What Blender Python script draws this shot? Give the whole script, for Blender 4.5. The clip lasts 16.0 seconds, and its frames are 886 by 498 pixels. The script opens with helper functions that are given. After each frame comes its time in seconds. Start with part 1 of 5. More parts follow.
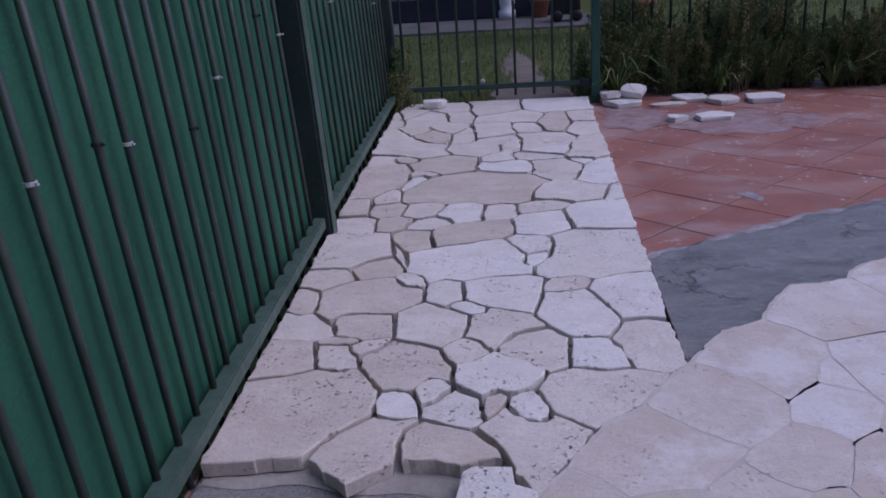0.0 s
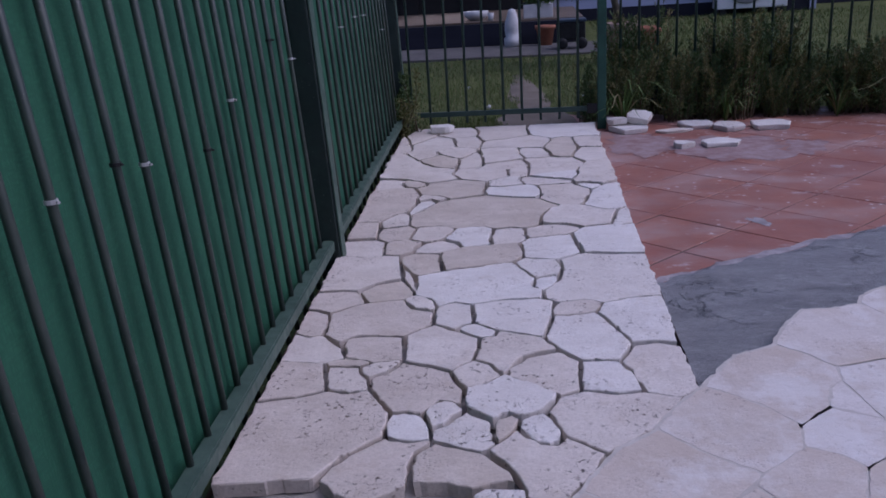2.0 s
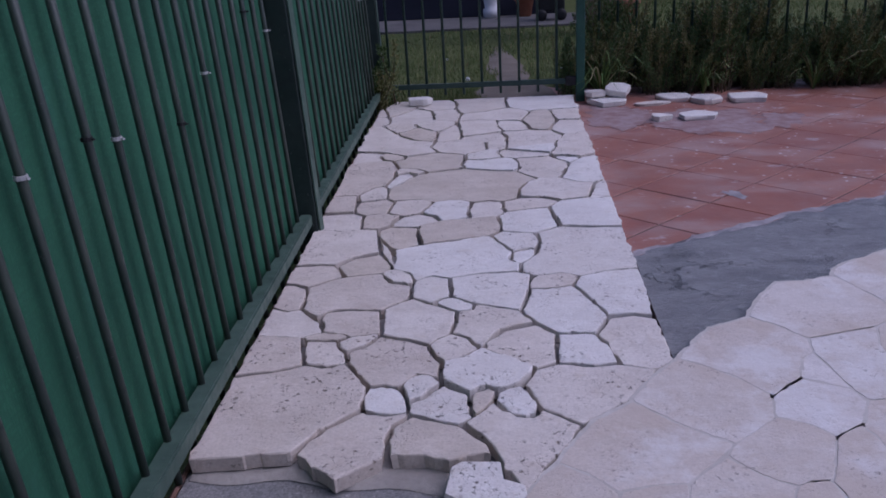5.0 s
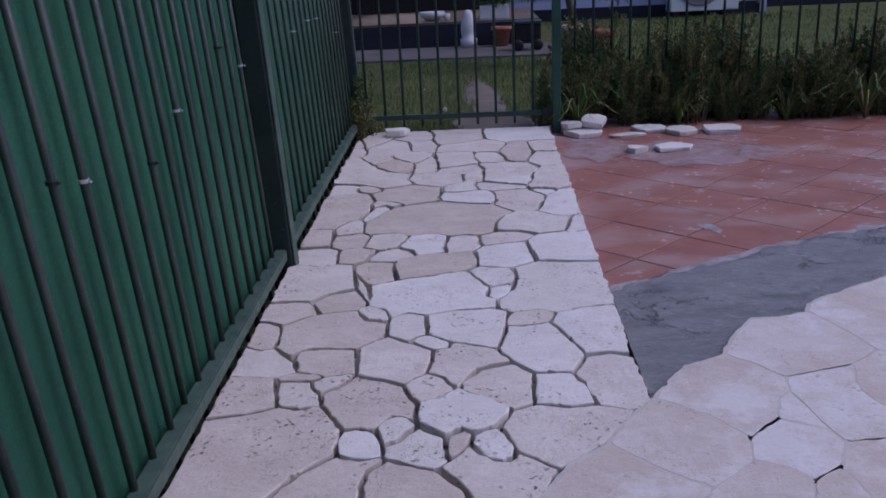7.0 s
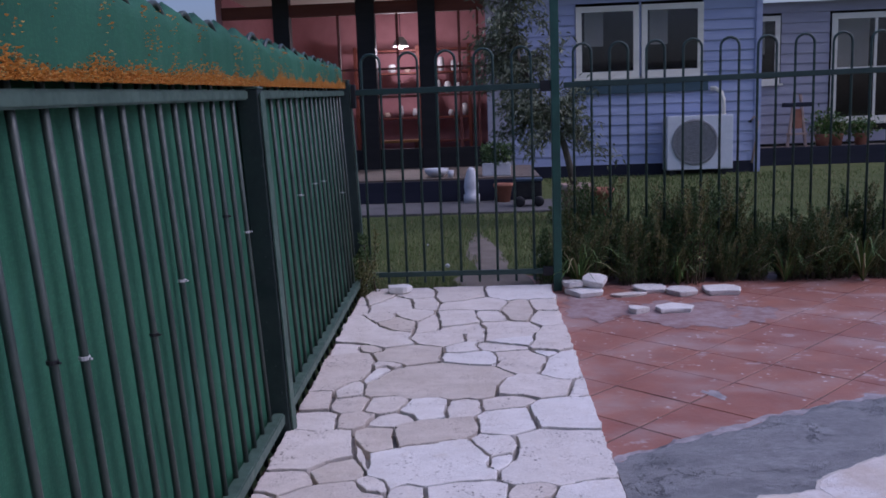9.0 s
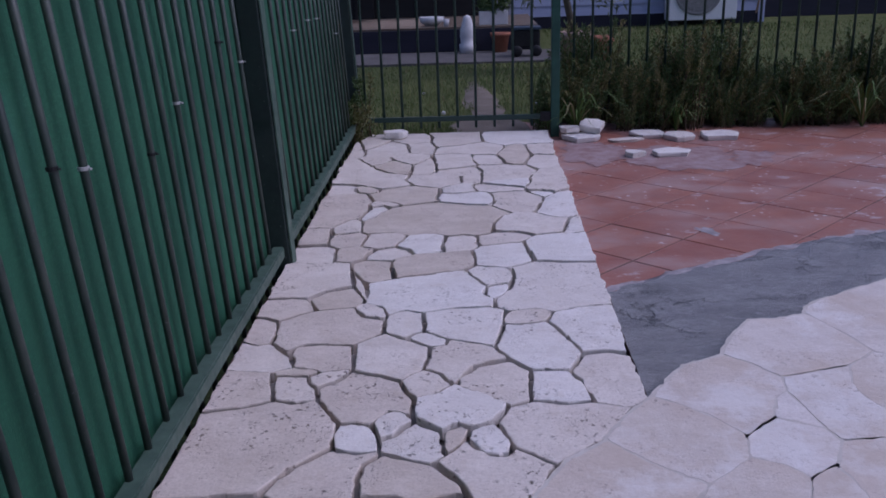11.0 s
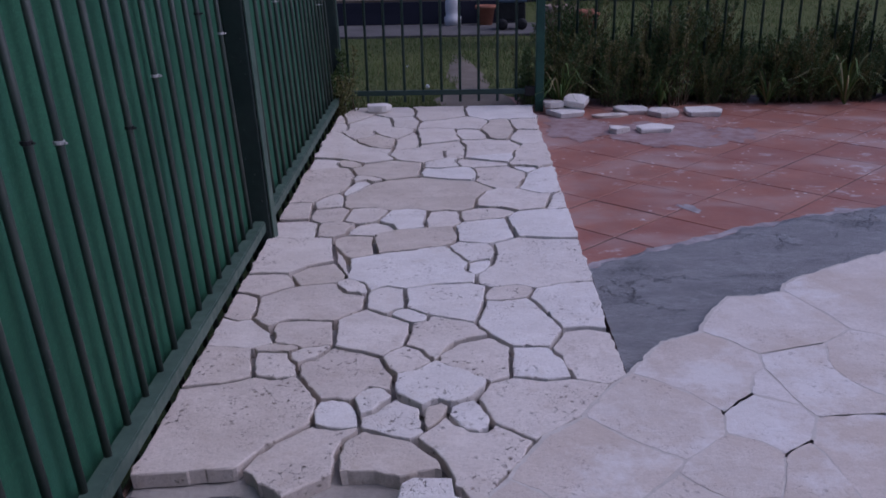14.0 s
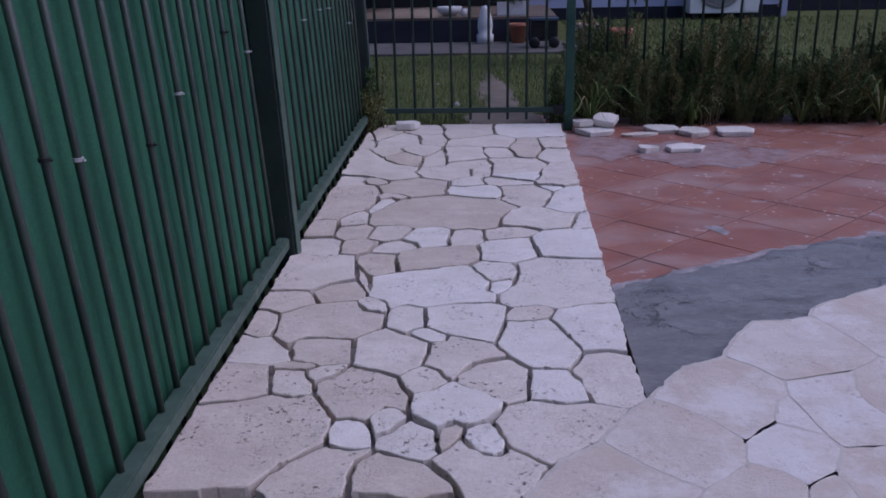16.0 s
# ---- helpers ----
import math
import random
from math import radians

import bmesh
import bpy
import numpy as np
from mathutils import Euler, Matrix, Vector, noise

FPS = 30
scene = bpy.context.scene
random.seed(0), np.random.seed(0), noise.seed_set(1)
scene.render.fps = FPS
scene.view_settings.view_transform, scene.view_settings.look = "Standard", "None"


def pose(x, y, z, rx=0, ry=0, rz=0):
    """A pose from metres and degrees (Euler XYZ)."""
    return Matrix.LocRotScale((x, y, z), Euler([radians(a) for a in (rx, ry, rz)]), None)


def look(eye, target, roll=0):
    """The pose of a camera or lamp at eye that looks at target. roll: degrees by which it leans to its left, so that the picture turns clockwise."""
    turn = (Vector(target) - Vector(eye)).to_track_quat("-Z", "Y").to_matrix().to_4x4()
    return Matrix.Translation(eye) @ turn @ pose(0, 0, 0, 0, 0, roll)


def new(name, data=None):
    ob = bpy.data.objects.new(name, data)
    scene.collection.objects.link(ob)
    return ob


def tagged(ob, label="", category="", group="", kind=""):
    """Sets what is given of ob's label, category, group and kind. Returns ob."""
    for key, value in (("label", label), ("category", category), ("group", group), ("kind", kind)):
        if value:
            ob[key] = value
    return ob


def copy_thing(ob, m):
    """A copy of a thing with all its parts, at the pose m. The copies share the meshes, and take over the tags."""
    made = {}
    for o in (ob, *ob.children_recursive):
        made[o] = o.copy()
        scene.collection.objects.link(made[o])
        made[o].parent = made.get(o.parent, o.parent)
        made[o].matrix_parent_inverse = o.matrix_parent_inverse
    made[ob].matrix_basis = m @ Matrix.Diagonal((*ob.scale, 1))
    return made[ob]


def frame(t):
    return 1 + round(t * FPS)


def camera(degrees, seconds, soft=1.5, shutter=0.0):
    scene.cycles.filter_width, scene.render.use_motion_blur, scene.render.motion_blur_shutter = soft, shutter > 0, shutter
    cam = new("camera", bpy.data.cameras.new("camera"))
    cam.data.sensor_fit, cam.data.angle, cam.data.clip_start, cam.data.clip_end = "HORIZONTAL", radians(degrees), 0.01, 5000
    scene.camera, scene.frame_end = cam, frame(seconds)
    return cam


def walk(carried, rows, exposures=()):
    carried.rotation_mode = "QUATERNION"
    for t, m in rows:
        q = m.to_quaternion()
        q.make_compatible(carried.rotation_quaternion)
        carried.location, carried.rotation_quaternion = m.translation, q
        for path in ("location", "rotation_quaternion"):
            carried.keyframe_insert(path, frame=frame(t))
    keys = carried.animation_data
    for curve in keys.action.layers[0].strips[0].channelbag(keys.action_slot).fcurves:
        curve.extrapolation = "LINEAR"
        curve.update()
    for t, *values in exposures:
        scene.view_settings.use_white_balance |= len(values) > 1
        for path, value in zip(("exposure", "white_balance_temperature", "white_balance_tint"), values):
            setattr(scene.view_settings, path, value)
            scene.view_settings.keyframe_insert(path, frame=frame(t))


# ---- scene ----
cam = camera(55.7, 16.0, 1.7)
EXPOSURE, KELVIN, TINT = -0.05, 5215, 32
SKY, SUN, SUN_UP, SUN_TURN = 0.082, 0.88, 54, 94
PITCH2 = 0.117
PATH = [
    (0, (0.688, 0.148, 0.849), (0.466, 2.015, 0.167), -3.8),
    (0.5, (0.681, 0.129, 0.846), (0.439, 2.001, 0.185), -3.9),
    (1, (0.678, 0.124, 0.856), (0.447, 2.007, 0.222), -3.9),
    (1.5, (0.676, 0.133, 0.847), (0.45, 2.019, 0.223), -3.6),
    (2, (0.671, 0.139, 0.845), (0.443, 2.026, 0.221), -3.5),
    (2.5, (0.674, 0.129, 0.821), (0.462, 2.0, 0.145), -3.4),
    (3, (0.674, 0.128, 0.819), (0.5, 1.972, 0.065), -3.1),
    (5.5, (0.679, 0.149, 0.858), (0.497, 2.025, 0.189), -3.2),
    (6, (0.682, 0.16, 0.864), (0.536, 2.044, 0.207), -3.2),
    (6.5, (0.685, 0.165, 0.865), (0.553, 2.052, 0.218), -2.9),
    (7, (0.683, 0.167, 0.869), (0.554, 2.06, 0.236), -2.8),
    (7.5, (0.683, 0.177, 0.884), (0.553, 2.081, 0.286), -2.5),
    (8, (0.682, 0.19, 0.922), (0.553, 2.136, 0.478), -1.9),
    (8.2, (0.691, 0.182, 0.932), (0.559, 2.143, 0.562), -2.1),
    (8.5, (0.690, 0.180, 0.935), (0.562, 2.145, 0.638), -2.1),
    (8.8, (0.688, 0.177, 0.930), (0.563, 2.143, 0.652), -2.1),
    (9.2, (0.686, 0.172, 0.912), (0.562, 2.130, 0.590), -2.0),
    (9.7, (0.684, 0.166, 0.886), (0.561, 2.108, 0.460), -2.0),
    (10.1, (0.683, 0.162, 0.866), (0.560, 2.086, 0.350), -1.9),
    (10.5, (0.683, 0.159, 0.856), (0.559, 2.073, 0.288), -1.9),
    (11, (0.677, 0.159, 0.847), (0.558, 2.057, 0.229), -2.0),
    (11.5, (0.674, 0.156, 0.841), (0.563, 2.04, 0.178), -1.8),
    (12, (0.671, 0.157, 0.833), (0.567, 2.025, 0.125), -1.7),
    (12.5, (0.674, 0.159, 0.833), (0.58, 2.011, 0.083), -1.3),
    (13, (0.675, 0.163, 0.837), (0.587, 2.02, 0.097), -1.2),
    (13.5, (0.68, 0.167, 0.845), (0.598, 2.033, 0.132), -1.1),
    (14, (0.683, 0.164, 0.852), (0.601, 2.044, 0.173), -1.3),
    (14.5, (0.687, 0.158, 0.862), (0.602, 2.046, 0.208), -1.3),
    (15, (0.698, 0.156, 0.859), (0.588, 2.046, 0.212), -0.9),
    (15.5, (0.706, 0.168, 0.857), (0.568, 2.056, 0.212), -1.2),
    (16, (0.711, 0.179, 0.854), (0.553, 2.067, 0.214), -1.3),
]
walk(cam, [(t, look(eye, target, roll)) for t, eye, target, roll in PATH], [(t, EXPOSURE + stops, KELVIN, TINT) for t, stops in ((0.0, 0.0), (3.0, 0.0), (7.4, -0.02), (8.2, 0.26), (9.2, 0.25), (10.5, 0.08), (12.0, -0.08), (13.0, -0.14), (14.5, -0.10), (16.0, -0.02))])

# ---- light: a bright overcast evening ----
world = bpy.data.worlds.new("overcast_sky")
scene.world = world
world.use_nodes = True
wn, wl = world.node_tree.nodes, world.node_tree.links
sky = wn.new("ShaderNodeTexSky")
sky.sky_type, sky.sun_disc = "NISHITA", False
sky.sun_elevation, sky.sun_rotation = radians(SUN_UP), radians(SUN_TURN)
sky.dust_density, sky.air_density = 4.0, 1.2
wl.new(sky.outputs[0], wn["Background"].inputs[0])
wn["Background"].inputs[1].default_value = SKY
sun = new("sun", bpy.data.lights.new("sun", "SUN"))
sun.data.energy, sun.data.angle, sun.data.color = SUN, radians(60), (1.0, 0.96, 0.92)
a, e = radians(SUN_TURN), radians(SUN_UP)
sun.matrix_world = look((0, 0, 8), (-math.sin(a) * math.cos(e), -math.cos(a) * math.cos(e), 8 - math.sin(e)))


# ---- materials ----
class Mat:
    """A node material put together in a few lines."""

    def __init__(self, name, rough=0.8, metal=0.0, spec=0.3):
        self.m = bpy.data.materials.new(name)
        self.m.use_nodes = True
        self.t = self.m.node_tree
        self.b = self.t.nodes["Principled BSDF"]
        self.b.inputs["Roughness"].default_value = rough
        self.b.inputs["Metallic"].default_value = metal
        self.b.inputs["Specular IOR Level"].default_value = spec
        self.pos = self.t.nodes.new("ShaderNodeTexCoord").outputs["Object"]

    def link(self, a, b):
        self.t.links.new(a, b)

    def world(self):
        self.pos = self.t.nodes.new("ShaderNodeNewGeometry").outputs["Position"]
        return self

    def stretch(self, x, y, z):
        n = self.t.nodes.new("ShaderNodeMapping")
        n.inputs["Scale"].default_value = (x, y, z)
        self.link(self.pos, n.inputs[0])
        return n.outputs[0]

    def shifted(self):
        """Places that differ from object to object."""
        n = self.t.nodes.new("ShaderNodeVectorMath")
        n.operation = "MULTIPLY_ADD"
        n.inputs[1].default_value = (1, 1, 1)
        self.link(self.pos, n.inputs[0])
        m = self.t.nodes.new("ShaderNodeVectorMath")
        m.operation = "SCALE"
        m.inputs[0].default_value = (37.0, 53.0, 19.0)
        self.link(self.random(), m.inputs["Scale"])
        self.link(m.outputs[0], n.inputs[2])
        self.pos = n.outputs[0]
        return self

    def noise(self, scale, detail=4, rough=0.55, at=None):
        n = self.t.nodes.new("ShaderNodeTexNoise")
        n.inputs["Scale"].default_value, n.inputs["Detail"].default_value, n.inputs["Roughness"].default_value = scale, detail, rough
        self.link(at or self.pos, n.inputs["Vector"])
        return n.outputs["Fac"]

    def voronoi(self, scale, at=None, rnd=1.0):
        n = self.t.nodes.new("ShaderNodeTexVoronoi")
        n.inputs["Scale"].default_value, n.inputs["Randomness"].default_value = scale, rnd
        self.link(at or self.pos, n.inputs["Vector"])
        return n.outputs["Distance"]

    def random(self):
        return self.t.nodes.new("ShaderNodeObjectInfo").outputs["Random"]

    def island(self):
        return self.t.nodes.new("ShaderNodeNewGeometry").outputs["Random Per Island"]

    def ramp(self, v, a, b, lo=0.0, hi=1.0):
        n = self.t.nodes.new("ShaderNodeMapRange")
        for i, x in enumerate((a, b, lo, hi)):
            n.inputs[i + 1].default_value = x
        self.link(v, n.inputs[0])
        return n.outputs[0]

    def math(self, op, a, b):
        n = self.t.nodes.new("ShaderNodeMath")
        n.operation = op
        for i, v in enumerate((a, b)):
            if isinstance(v, (int, float)):
                n.inputs[i].default_value = v
            else:
                self.link(v, n.inputs[i])
        return n.outputs[0]

    def mix(self, f, a, b):
        n = self.t.nodes.new("ShaderNodeMix")
        n.data_type = "RGBA"
        for i, v in ((0, f), (6, a), (7, b)):
            if isinstance(v, tuple):
                n.inputs[i].default_value = (*v, 1)
            elif isinstance(v, (int, float)):
                n.inputs[i].default_value = v
            else:
                self.link(v, n.inputs[i])
        return n.outputs[2]

    def colour(self, c):
        if isinstance(c, tuple):
            self.b.inputs["Base Color"].default_value = (*c, 1)
        else:
            self.link(c, self.b.inputs["Base Color"])
        return self

    def rough(self, r):
        self.link(r, self.b.inputs["Roughness"])
        return self

    def bump(self, h, depth, strength=1.0):
        n = self.t.nodes.new("ShaderNodeBump")
        n.inputs["Distance"].default_value, n.inputs["Strength"].default_value = depth, strength
        self.link(h, n.inputs["Height"])
        self.link(n.outputs[0], self.b.inputs["Normal"])
        return self


def travertine(name, light, dark, filled=False):
    m = Mat(name, 0.62 if filled else 0.8, spec=0.25).shifted()
    cloud = m.ramp(m.noise(6.5, 6, 0.65), 0.34, 0.68)
    c = m.mix(cloud, dark, light)
    vein = m.ramp(m.noise(8.0, 6, 0.65, m.stretch(1.0, 2.2, 1.0)), 0.46, 0.68)
    c = m.mix(m.math("MULTIPLY", vein, 0.45), c, tuple(v * 0.84 for v in dark))
    c = m.mix(m.ramp(m.random(), 0.2, 1, 0.0, 0.34), c, (0.60, 0.52, 0.44))
    # sawn grain, and small stains where the surface has opened
    c = m.mix(m.ramp(m.noise(170, 3, 0.75), 0.45, 0.68, 0.0, 0.42), c, tuple(v * 0.70 for v in dark))
    c = m.mix(m.ramp(m.noise(60, 4, 0.7), 0.56, 0.72, 0.0, 0.36), c, tuple(min(0.86, v * 1.12) for v in light))
    stain = m.ramp(m.noise(21, 6, 0.75), 0.54, 0.70, 0.0, 0.42)
    c = m.mix(stain, c, tuple(v * q for v, q in zip(dark, (0.78, 0.72, 0.64))))
    # pits of two sizes, crowded into drifts that differ from stone to stone
    crowd = m.ramp(m.noise(6.0, 5, 0.7), 0.46, 0.60)
    crowd = m.math("MULTIPLY", crowd, m.ramp(m.random(), 0.1, 0.7, 0.3, 1.0))
    warp = m.ramp(m.noise(110, 4, 0.75), 0.25, 0.75, -0.24, 0.24)
    large = m.math("MULTIPLY", m.ramp(m.math("ADD", m.voronoi(58), warp), 0.16, 0.27, 1.0, 0.0), m.math("MULTIPLY", crowd, m.ramp(m.noise(30, 3), 0.42, 0.54)))
    fine = m.math("MULTIPLY", m.ramp(m.math("ADD", m.voronoi(165), m.math("MULTIPLY", warp, 0.7)), 0.14, 0.28, 1.0, 0.0), m.ramp(m.noise(12, 4, 0.65), 0.48, 0.62))
    pit = m.math("MAXIMUM", large, m.math("MULTIPLY", fine, 0.6))
    if filled:
        pit = m.math("MULTIPLY", pit, 0.34)
        c = m.mix(m.ramp(m.noise(3.4, 5, 0.65), 0.44, 0.62, 0.0, 0.8), c, (0.54, 0.46, 0.385))
        c = m.mix(m.ramp(m.noise(4.6, 6, 0.7), 0.5, 0.64, 0.0, 0.6), c, (0.76, 0.745, 0.73))
    c = m.mix(m.math("MULTIPLY", pit, 0.88), c, (0.14, 0.105, 0.08))
    relief = m.math("SUBTRACT", m.math("ADD", m.math("MULTIPLY", m.noise(42, 7, 0.7), 0.6), m.math("MULTIPLY", cloud, 0.5)), m.math("MULTIPLY", pit, 1.4))
    m.colour(c).bump(relief, 0.0045, 0.85)
    return m.m


# buff: tan stones by the fence, the fence's shade put into their tone
STONE = [travertine("travertine_white", (0.80, 0.77, 0.74), (0.71, 0.67, 0.63)), travertine("travertine_cream", (0.75, 0.695, 0.64), (0.64, 0.575, 0.515)),
         travertine("travertine_tan", (0.65, 0.58, 0.51), (0.53, 0.46, 0.39)), travertine("travertine_buff_shaded", (0.68, 0.61, 0.55), (0.56, 0.49, 0.425))]
SETSTONE = [travertine("set_travertine_white", (0.74, 0.70, 0.67), (0.65, 0.60, 0.56), True), travertine("set_travertine_cream", (0.70, 0.65, 0.60), (0.61, 0.55, 0.50), True),
            travertine("set_travertine_tan", (0.67, 0.60, 0.54), (0.58, 0.51, 0.45), True)]


def plain(name, a, b, scale, rough=0.8, depth=0.002, fine=60.0, metal=0.0, spec=0.3, each=0.0):
    """Two colours in soft patches, a fine grain in the relief, and a tone for each piece."""
    m = Mat(name, rough, metal, spec)
    if each:
        m.shifted()
    c = m.mix(m.ramp(m.noise(scale, 5, 0.6), 0.35, 0.68), a, b)
    c = m.mix(m.ramp(m.noise(fine, 3), 0.4, 0.75, 0.0, 0.35), c, tuple(v * 0.72 for v in a))
    if each:
        c = m.mix(m.ramp(m.random(), 0, 1, 0.0, each), c, tuple(v * 0.6 for v in b))
    m.colour(c).bump(m.noise(fine, 5, 0.65), depth, 0.7)
    return m.m


def concrete():
    m = Mat("rough_concrete", 0.9, spec=0.2).world()
    c = m.mix(m.ramp(m.noise(7, 6, 0.65), 0.35, 0.65), (0.27, 0.262, 0.258), (0.36, 0.35, 0.34))
    c = m.mix(m.ramp(m.noise(190, 3, 0.75), 0.42, 0.62, 0.0, 0.7), c, (0.15, 0.147, 0.147))
    c = m.mix(m.ramp(m.noise(120, 3, 0.7), 0.58, 0.70, 0.0, 0.65), c, (0.52, 0.50, 0.48))
    c = m.mix(m.ramp(m.noise(24, 5, 0.7), 0.55, 0.68, 0.0, 0.45), c, (0.17, 0.168, 0.17))
    c = m.mix(m.ramp(m.noise(3.1, 5), 0.54, 0.66, 0.0, 0.5), c, (0.44, 0.41, 0.38))
    return m.colour(c).bump(m.noise(110, 6, 0.75), 0.006, 0.9).m


def mortar():
    m = Mat("wet_grey_mortar", 0.6, spec=0.4).world()
    drag = m.stretch(1.0, 2.2, 1.0)
    c = m.mix(m.ramp(m.noise(5, 6, 0.65, drag), 0.35, 0.66), (0.205, 0.208, 0.216), (0.315, 0.318, 0.325))
    c = m.mix(m.ramp(m.noise(34, 6, 0.75, drag), 0.42, 0.66, 0.0, 0.55), c, (0.16, 0.163, 0.172))
    c = m.mix(m.ramp(m.noise(22, 5, 0.7), 0.55, 0.70, 0.0, 0.6), c, (0.36, 0.365, 0.375))
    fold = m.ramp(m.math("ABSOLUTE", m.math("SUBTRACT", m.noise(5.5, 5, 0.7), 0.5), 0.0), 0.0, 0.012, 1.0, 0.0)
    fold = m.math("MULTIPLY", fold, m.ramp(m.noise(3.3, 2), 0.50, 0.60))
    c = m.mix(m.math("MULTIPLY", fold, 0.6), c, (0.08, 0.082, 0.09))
    relief = m.math("SUBTRACT", m.noise(18, 9, 0.75, drag), m.math("MULTIPLY", fold, 0.8))
    return m.colour(c).bump(relief, 0.012, 1.0).m


def terracotta():
    m = Mat("terracotta_tile", 0.66, spec=0.35).world()
    c = m.mix(m.ramp(m.noise(7, 5, 0.6), 0.35, 0.68), (0.27, 0.092, 0.058), (0.36, 0.138, 0.086))
    c = m.mix(m.ramp(m.random(), 0, 1, 0.0, 0.4), c, (0.24, 0.075, 0.06))
    # dried mortar haze: broad wiped smears, and splashes
    swirl = m.stretch(1.0, 1.5, 1.0)
    c = m.mix(m.ramp(m.noise(9, 5, 0.7), 0.3, 0.7, 0.06, 0.3), c, (0.34, 0.255, 0.235))
    haze = m.ramp(m.noise(2.3, 5, 0.62, swirl), 0.48, 0.68, 0.0, 0.55)
    c = m.mix(haze, c, (0.41, 0.355, 0.345))
    wipe = m.ramp(m.noise(5.2, 5, 0.7, swirl), 0.60, 0.66, 0.0, 0.6)
    c = m.mix(wipe, c, (0.52, 0.47, 0.47))
    drop = m.math("MULTIPLY", m.ramp(m.voronoi(24), 0.13, 0.2, 1.0, 0.0), m.ramp(m.noise(6, 2), 0.5, 0.58))
    c = m.mix(m.math("MULTIPLY", drop, 0.8), c, (0.62, 0.58, 0.57))
    return m.colour(c).rough(m.ramp(haze, 0, 0.5, 0.5, 0.8)).bump(m.noise(50, 5, 0.6), 0.002, 0.6).m


def turf(name, a, b):
    m = Mat(name, 0.95, spec=0.1).world()
    c = m.mix(m.ramp(m.noise(1.3, 5, 0.6), 0.35, 0.65), a, b)
    c = m.mix(m.ramp(m.noise(30, 4, 0.7), 0.4, 0.7, 0.0, 0.6), c, (0.05, 0.065, 0.02))
    return m.colour(c).bump(m.noise(60, 5, 0.7), 0.02, 1.0).m


def leaf(name, a, b, c, back=0.35):
    m = Mat(name, 0.6, spec=0.25)
    v = m.island()
    k = m.mix(m.ramp(v, 0.0, 0.6), a, b)
    k = m.mix(m.ramp(v, 0.8, 0.95), k, c)
    m.colour(k)
    return m.m


def cloth():
    m = Mat("green_shade_cloth", 0.75, spec=0.25)
    weave = m.math("MULTIPLY", m.ramp(m.noise(260, 2, 0.5, m.stretch(1, 1, 0.25)), 0.3, 0.7), m.ramp(m.noise(260, 2, 0.5, m.stretch(1, 0.25, 1)), 0.3, 0.7))
    c = m.mix(m.ramp(m.noise(2.2, 4), 0.35, 0.68), (0.0215, 0.097, 0.054), (0.036, 0.141, 0.078))
    c = m.mix(m.ramp(weave, 0.1, 0.6, 0.3, 0.0), c, (0.006, 0.04, 0.028))
    # paler upright patches: the cloth's sheen painted into its colour
    c = m.mix(m.ramp(m.noise(5, 5, 0.7, m.stretch(1, 1, 0.35)), 0.56, 0.74, 0.0, 0.4), c, (0.05, 0.16, 0.12))
    return m.colour(c).bump(weave, 0.001, 0.5).m


def enamel(name, a, b, rough=0.42):
    m = Mat(name, rough, spec=0.5)
    c = m.mix(m.ramp(m.noise(9, 5, 0.65), 0.38, 0.68), a, b)
    c = m.mix(m.ramp(m.noise(90, 4, 0.7), 0.66, 0.72, 0.0, 0.7), c, (0.16, 0.17, 0.16))
    return m.colour(c).rough(m.ramp(m.noise(30, 4), 0.3, 0.7, rough - 0.08, rough + 0.22)).bump(m.noise(45, 4), 0.0008, 0.6).m


def boards(name, a, b):
    m = Mat(name, 0.55, spec=0.3).world()
    c = m.mix(m.ramp(m.noise(3, 5, 0.6, m.stretch(0.4, 1, 3)), 0.35, 0.68), a, b)
    return m.colour(c).bump(m.noise(30, 4, 0.6, m.stretch(0.2, 1, 3)), 0.002, 0.5).m


def glow(name, c, strength):
    m = Mat(name)
    m.colour(c)
    m.b.inputs["Emission Color"].default_value, m.b.inputs["Emission Strength"].default_value = (*c, 1), strength
    return m.m


CONCRETE, MORTAR, TILE = concrete(), mortar(), terracotta()
JOINT = plain("pale_joint_mortar", (0.50, 0.46, 0.41), (0.62, 0.58, 0.53), 9, 0.9, 0.003, 50)
GROUT = plain("dark_grout", (0.085, 0.06, 0.055), (0.14, 0.10, 0.09), 12, 0.95, 0.003, 80)
SCREED = plain("pale_sandy_screed", (0.30, 0.275, 0.25), (0.42, 0.39, 0.35), 8, 0.95, 0.005, 60)
RUSTEDGE = plain("rust_stained_edge", (0.14, 0.07, 0.05), (0.24, 0.15, 0.12), 10, 0.9, 0.003, 60)
TURF, BLADE = turf("lawn_soil", (0.09, 0.115, 0.04), (0.14, 0.155, 0.06)), leaf("grass_blade", (0.075, 0.115, 0.03), (0.13, 0.165, 0.05), (0.27, 0.235, 0.12))
PATHDIRT = plain("pinkish_worn_concrete", (0.135, 0.115, 0.09), (0.195, 0.165, 0.135), 5, 0.95, 0.006, 40)
BAR, RAIL = enamel("dark_green_bar", (0.024, 0.038, 0.031), (0.050, 0.066, 0.052), 0.4), enamel("green_rail", (0.045, 0.080, 0.060), (0.074, 0.120, 0.092), 0.5)
GATEPAINT = enamel("dark_green_gate_paint", (0.012, 0.035, 0.03), (0.024, 0.058, 0.045))
POSTPAINT = enamel("bright_green_post_paint", (0.010, 0.055, 0.04), (0.02, 0.085, 0.06))
POSTDARK = enamel("blackish_green_post_paint", (0.010, 0.021, 0.019), (0.018, 0.032, 0.028), 0.5)
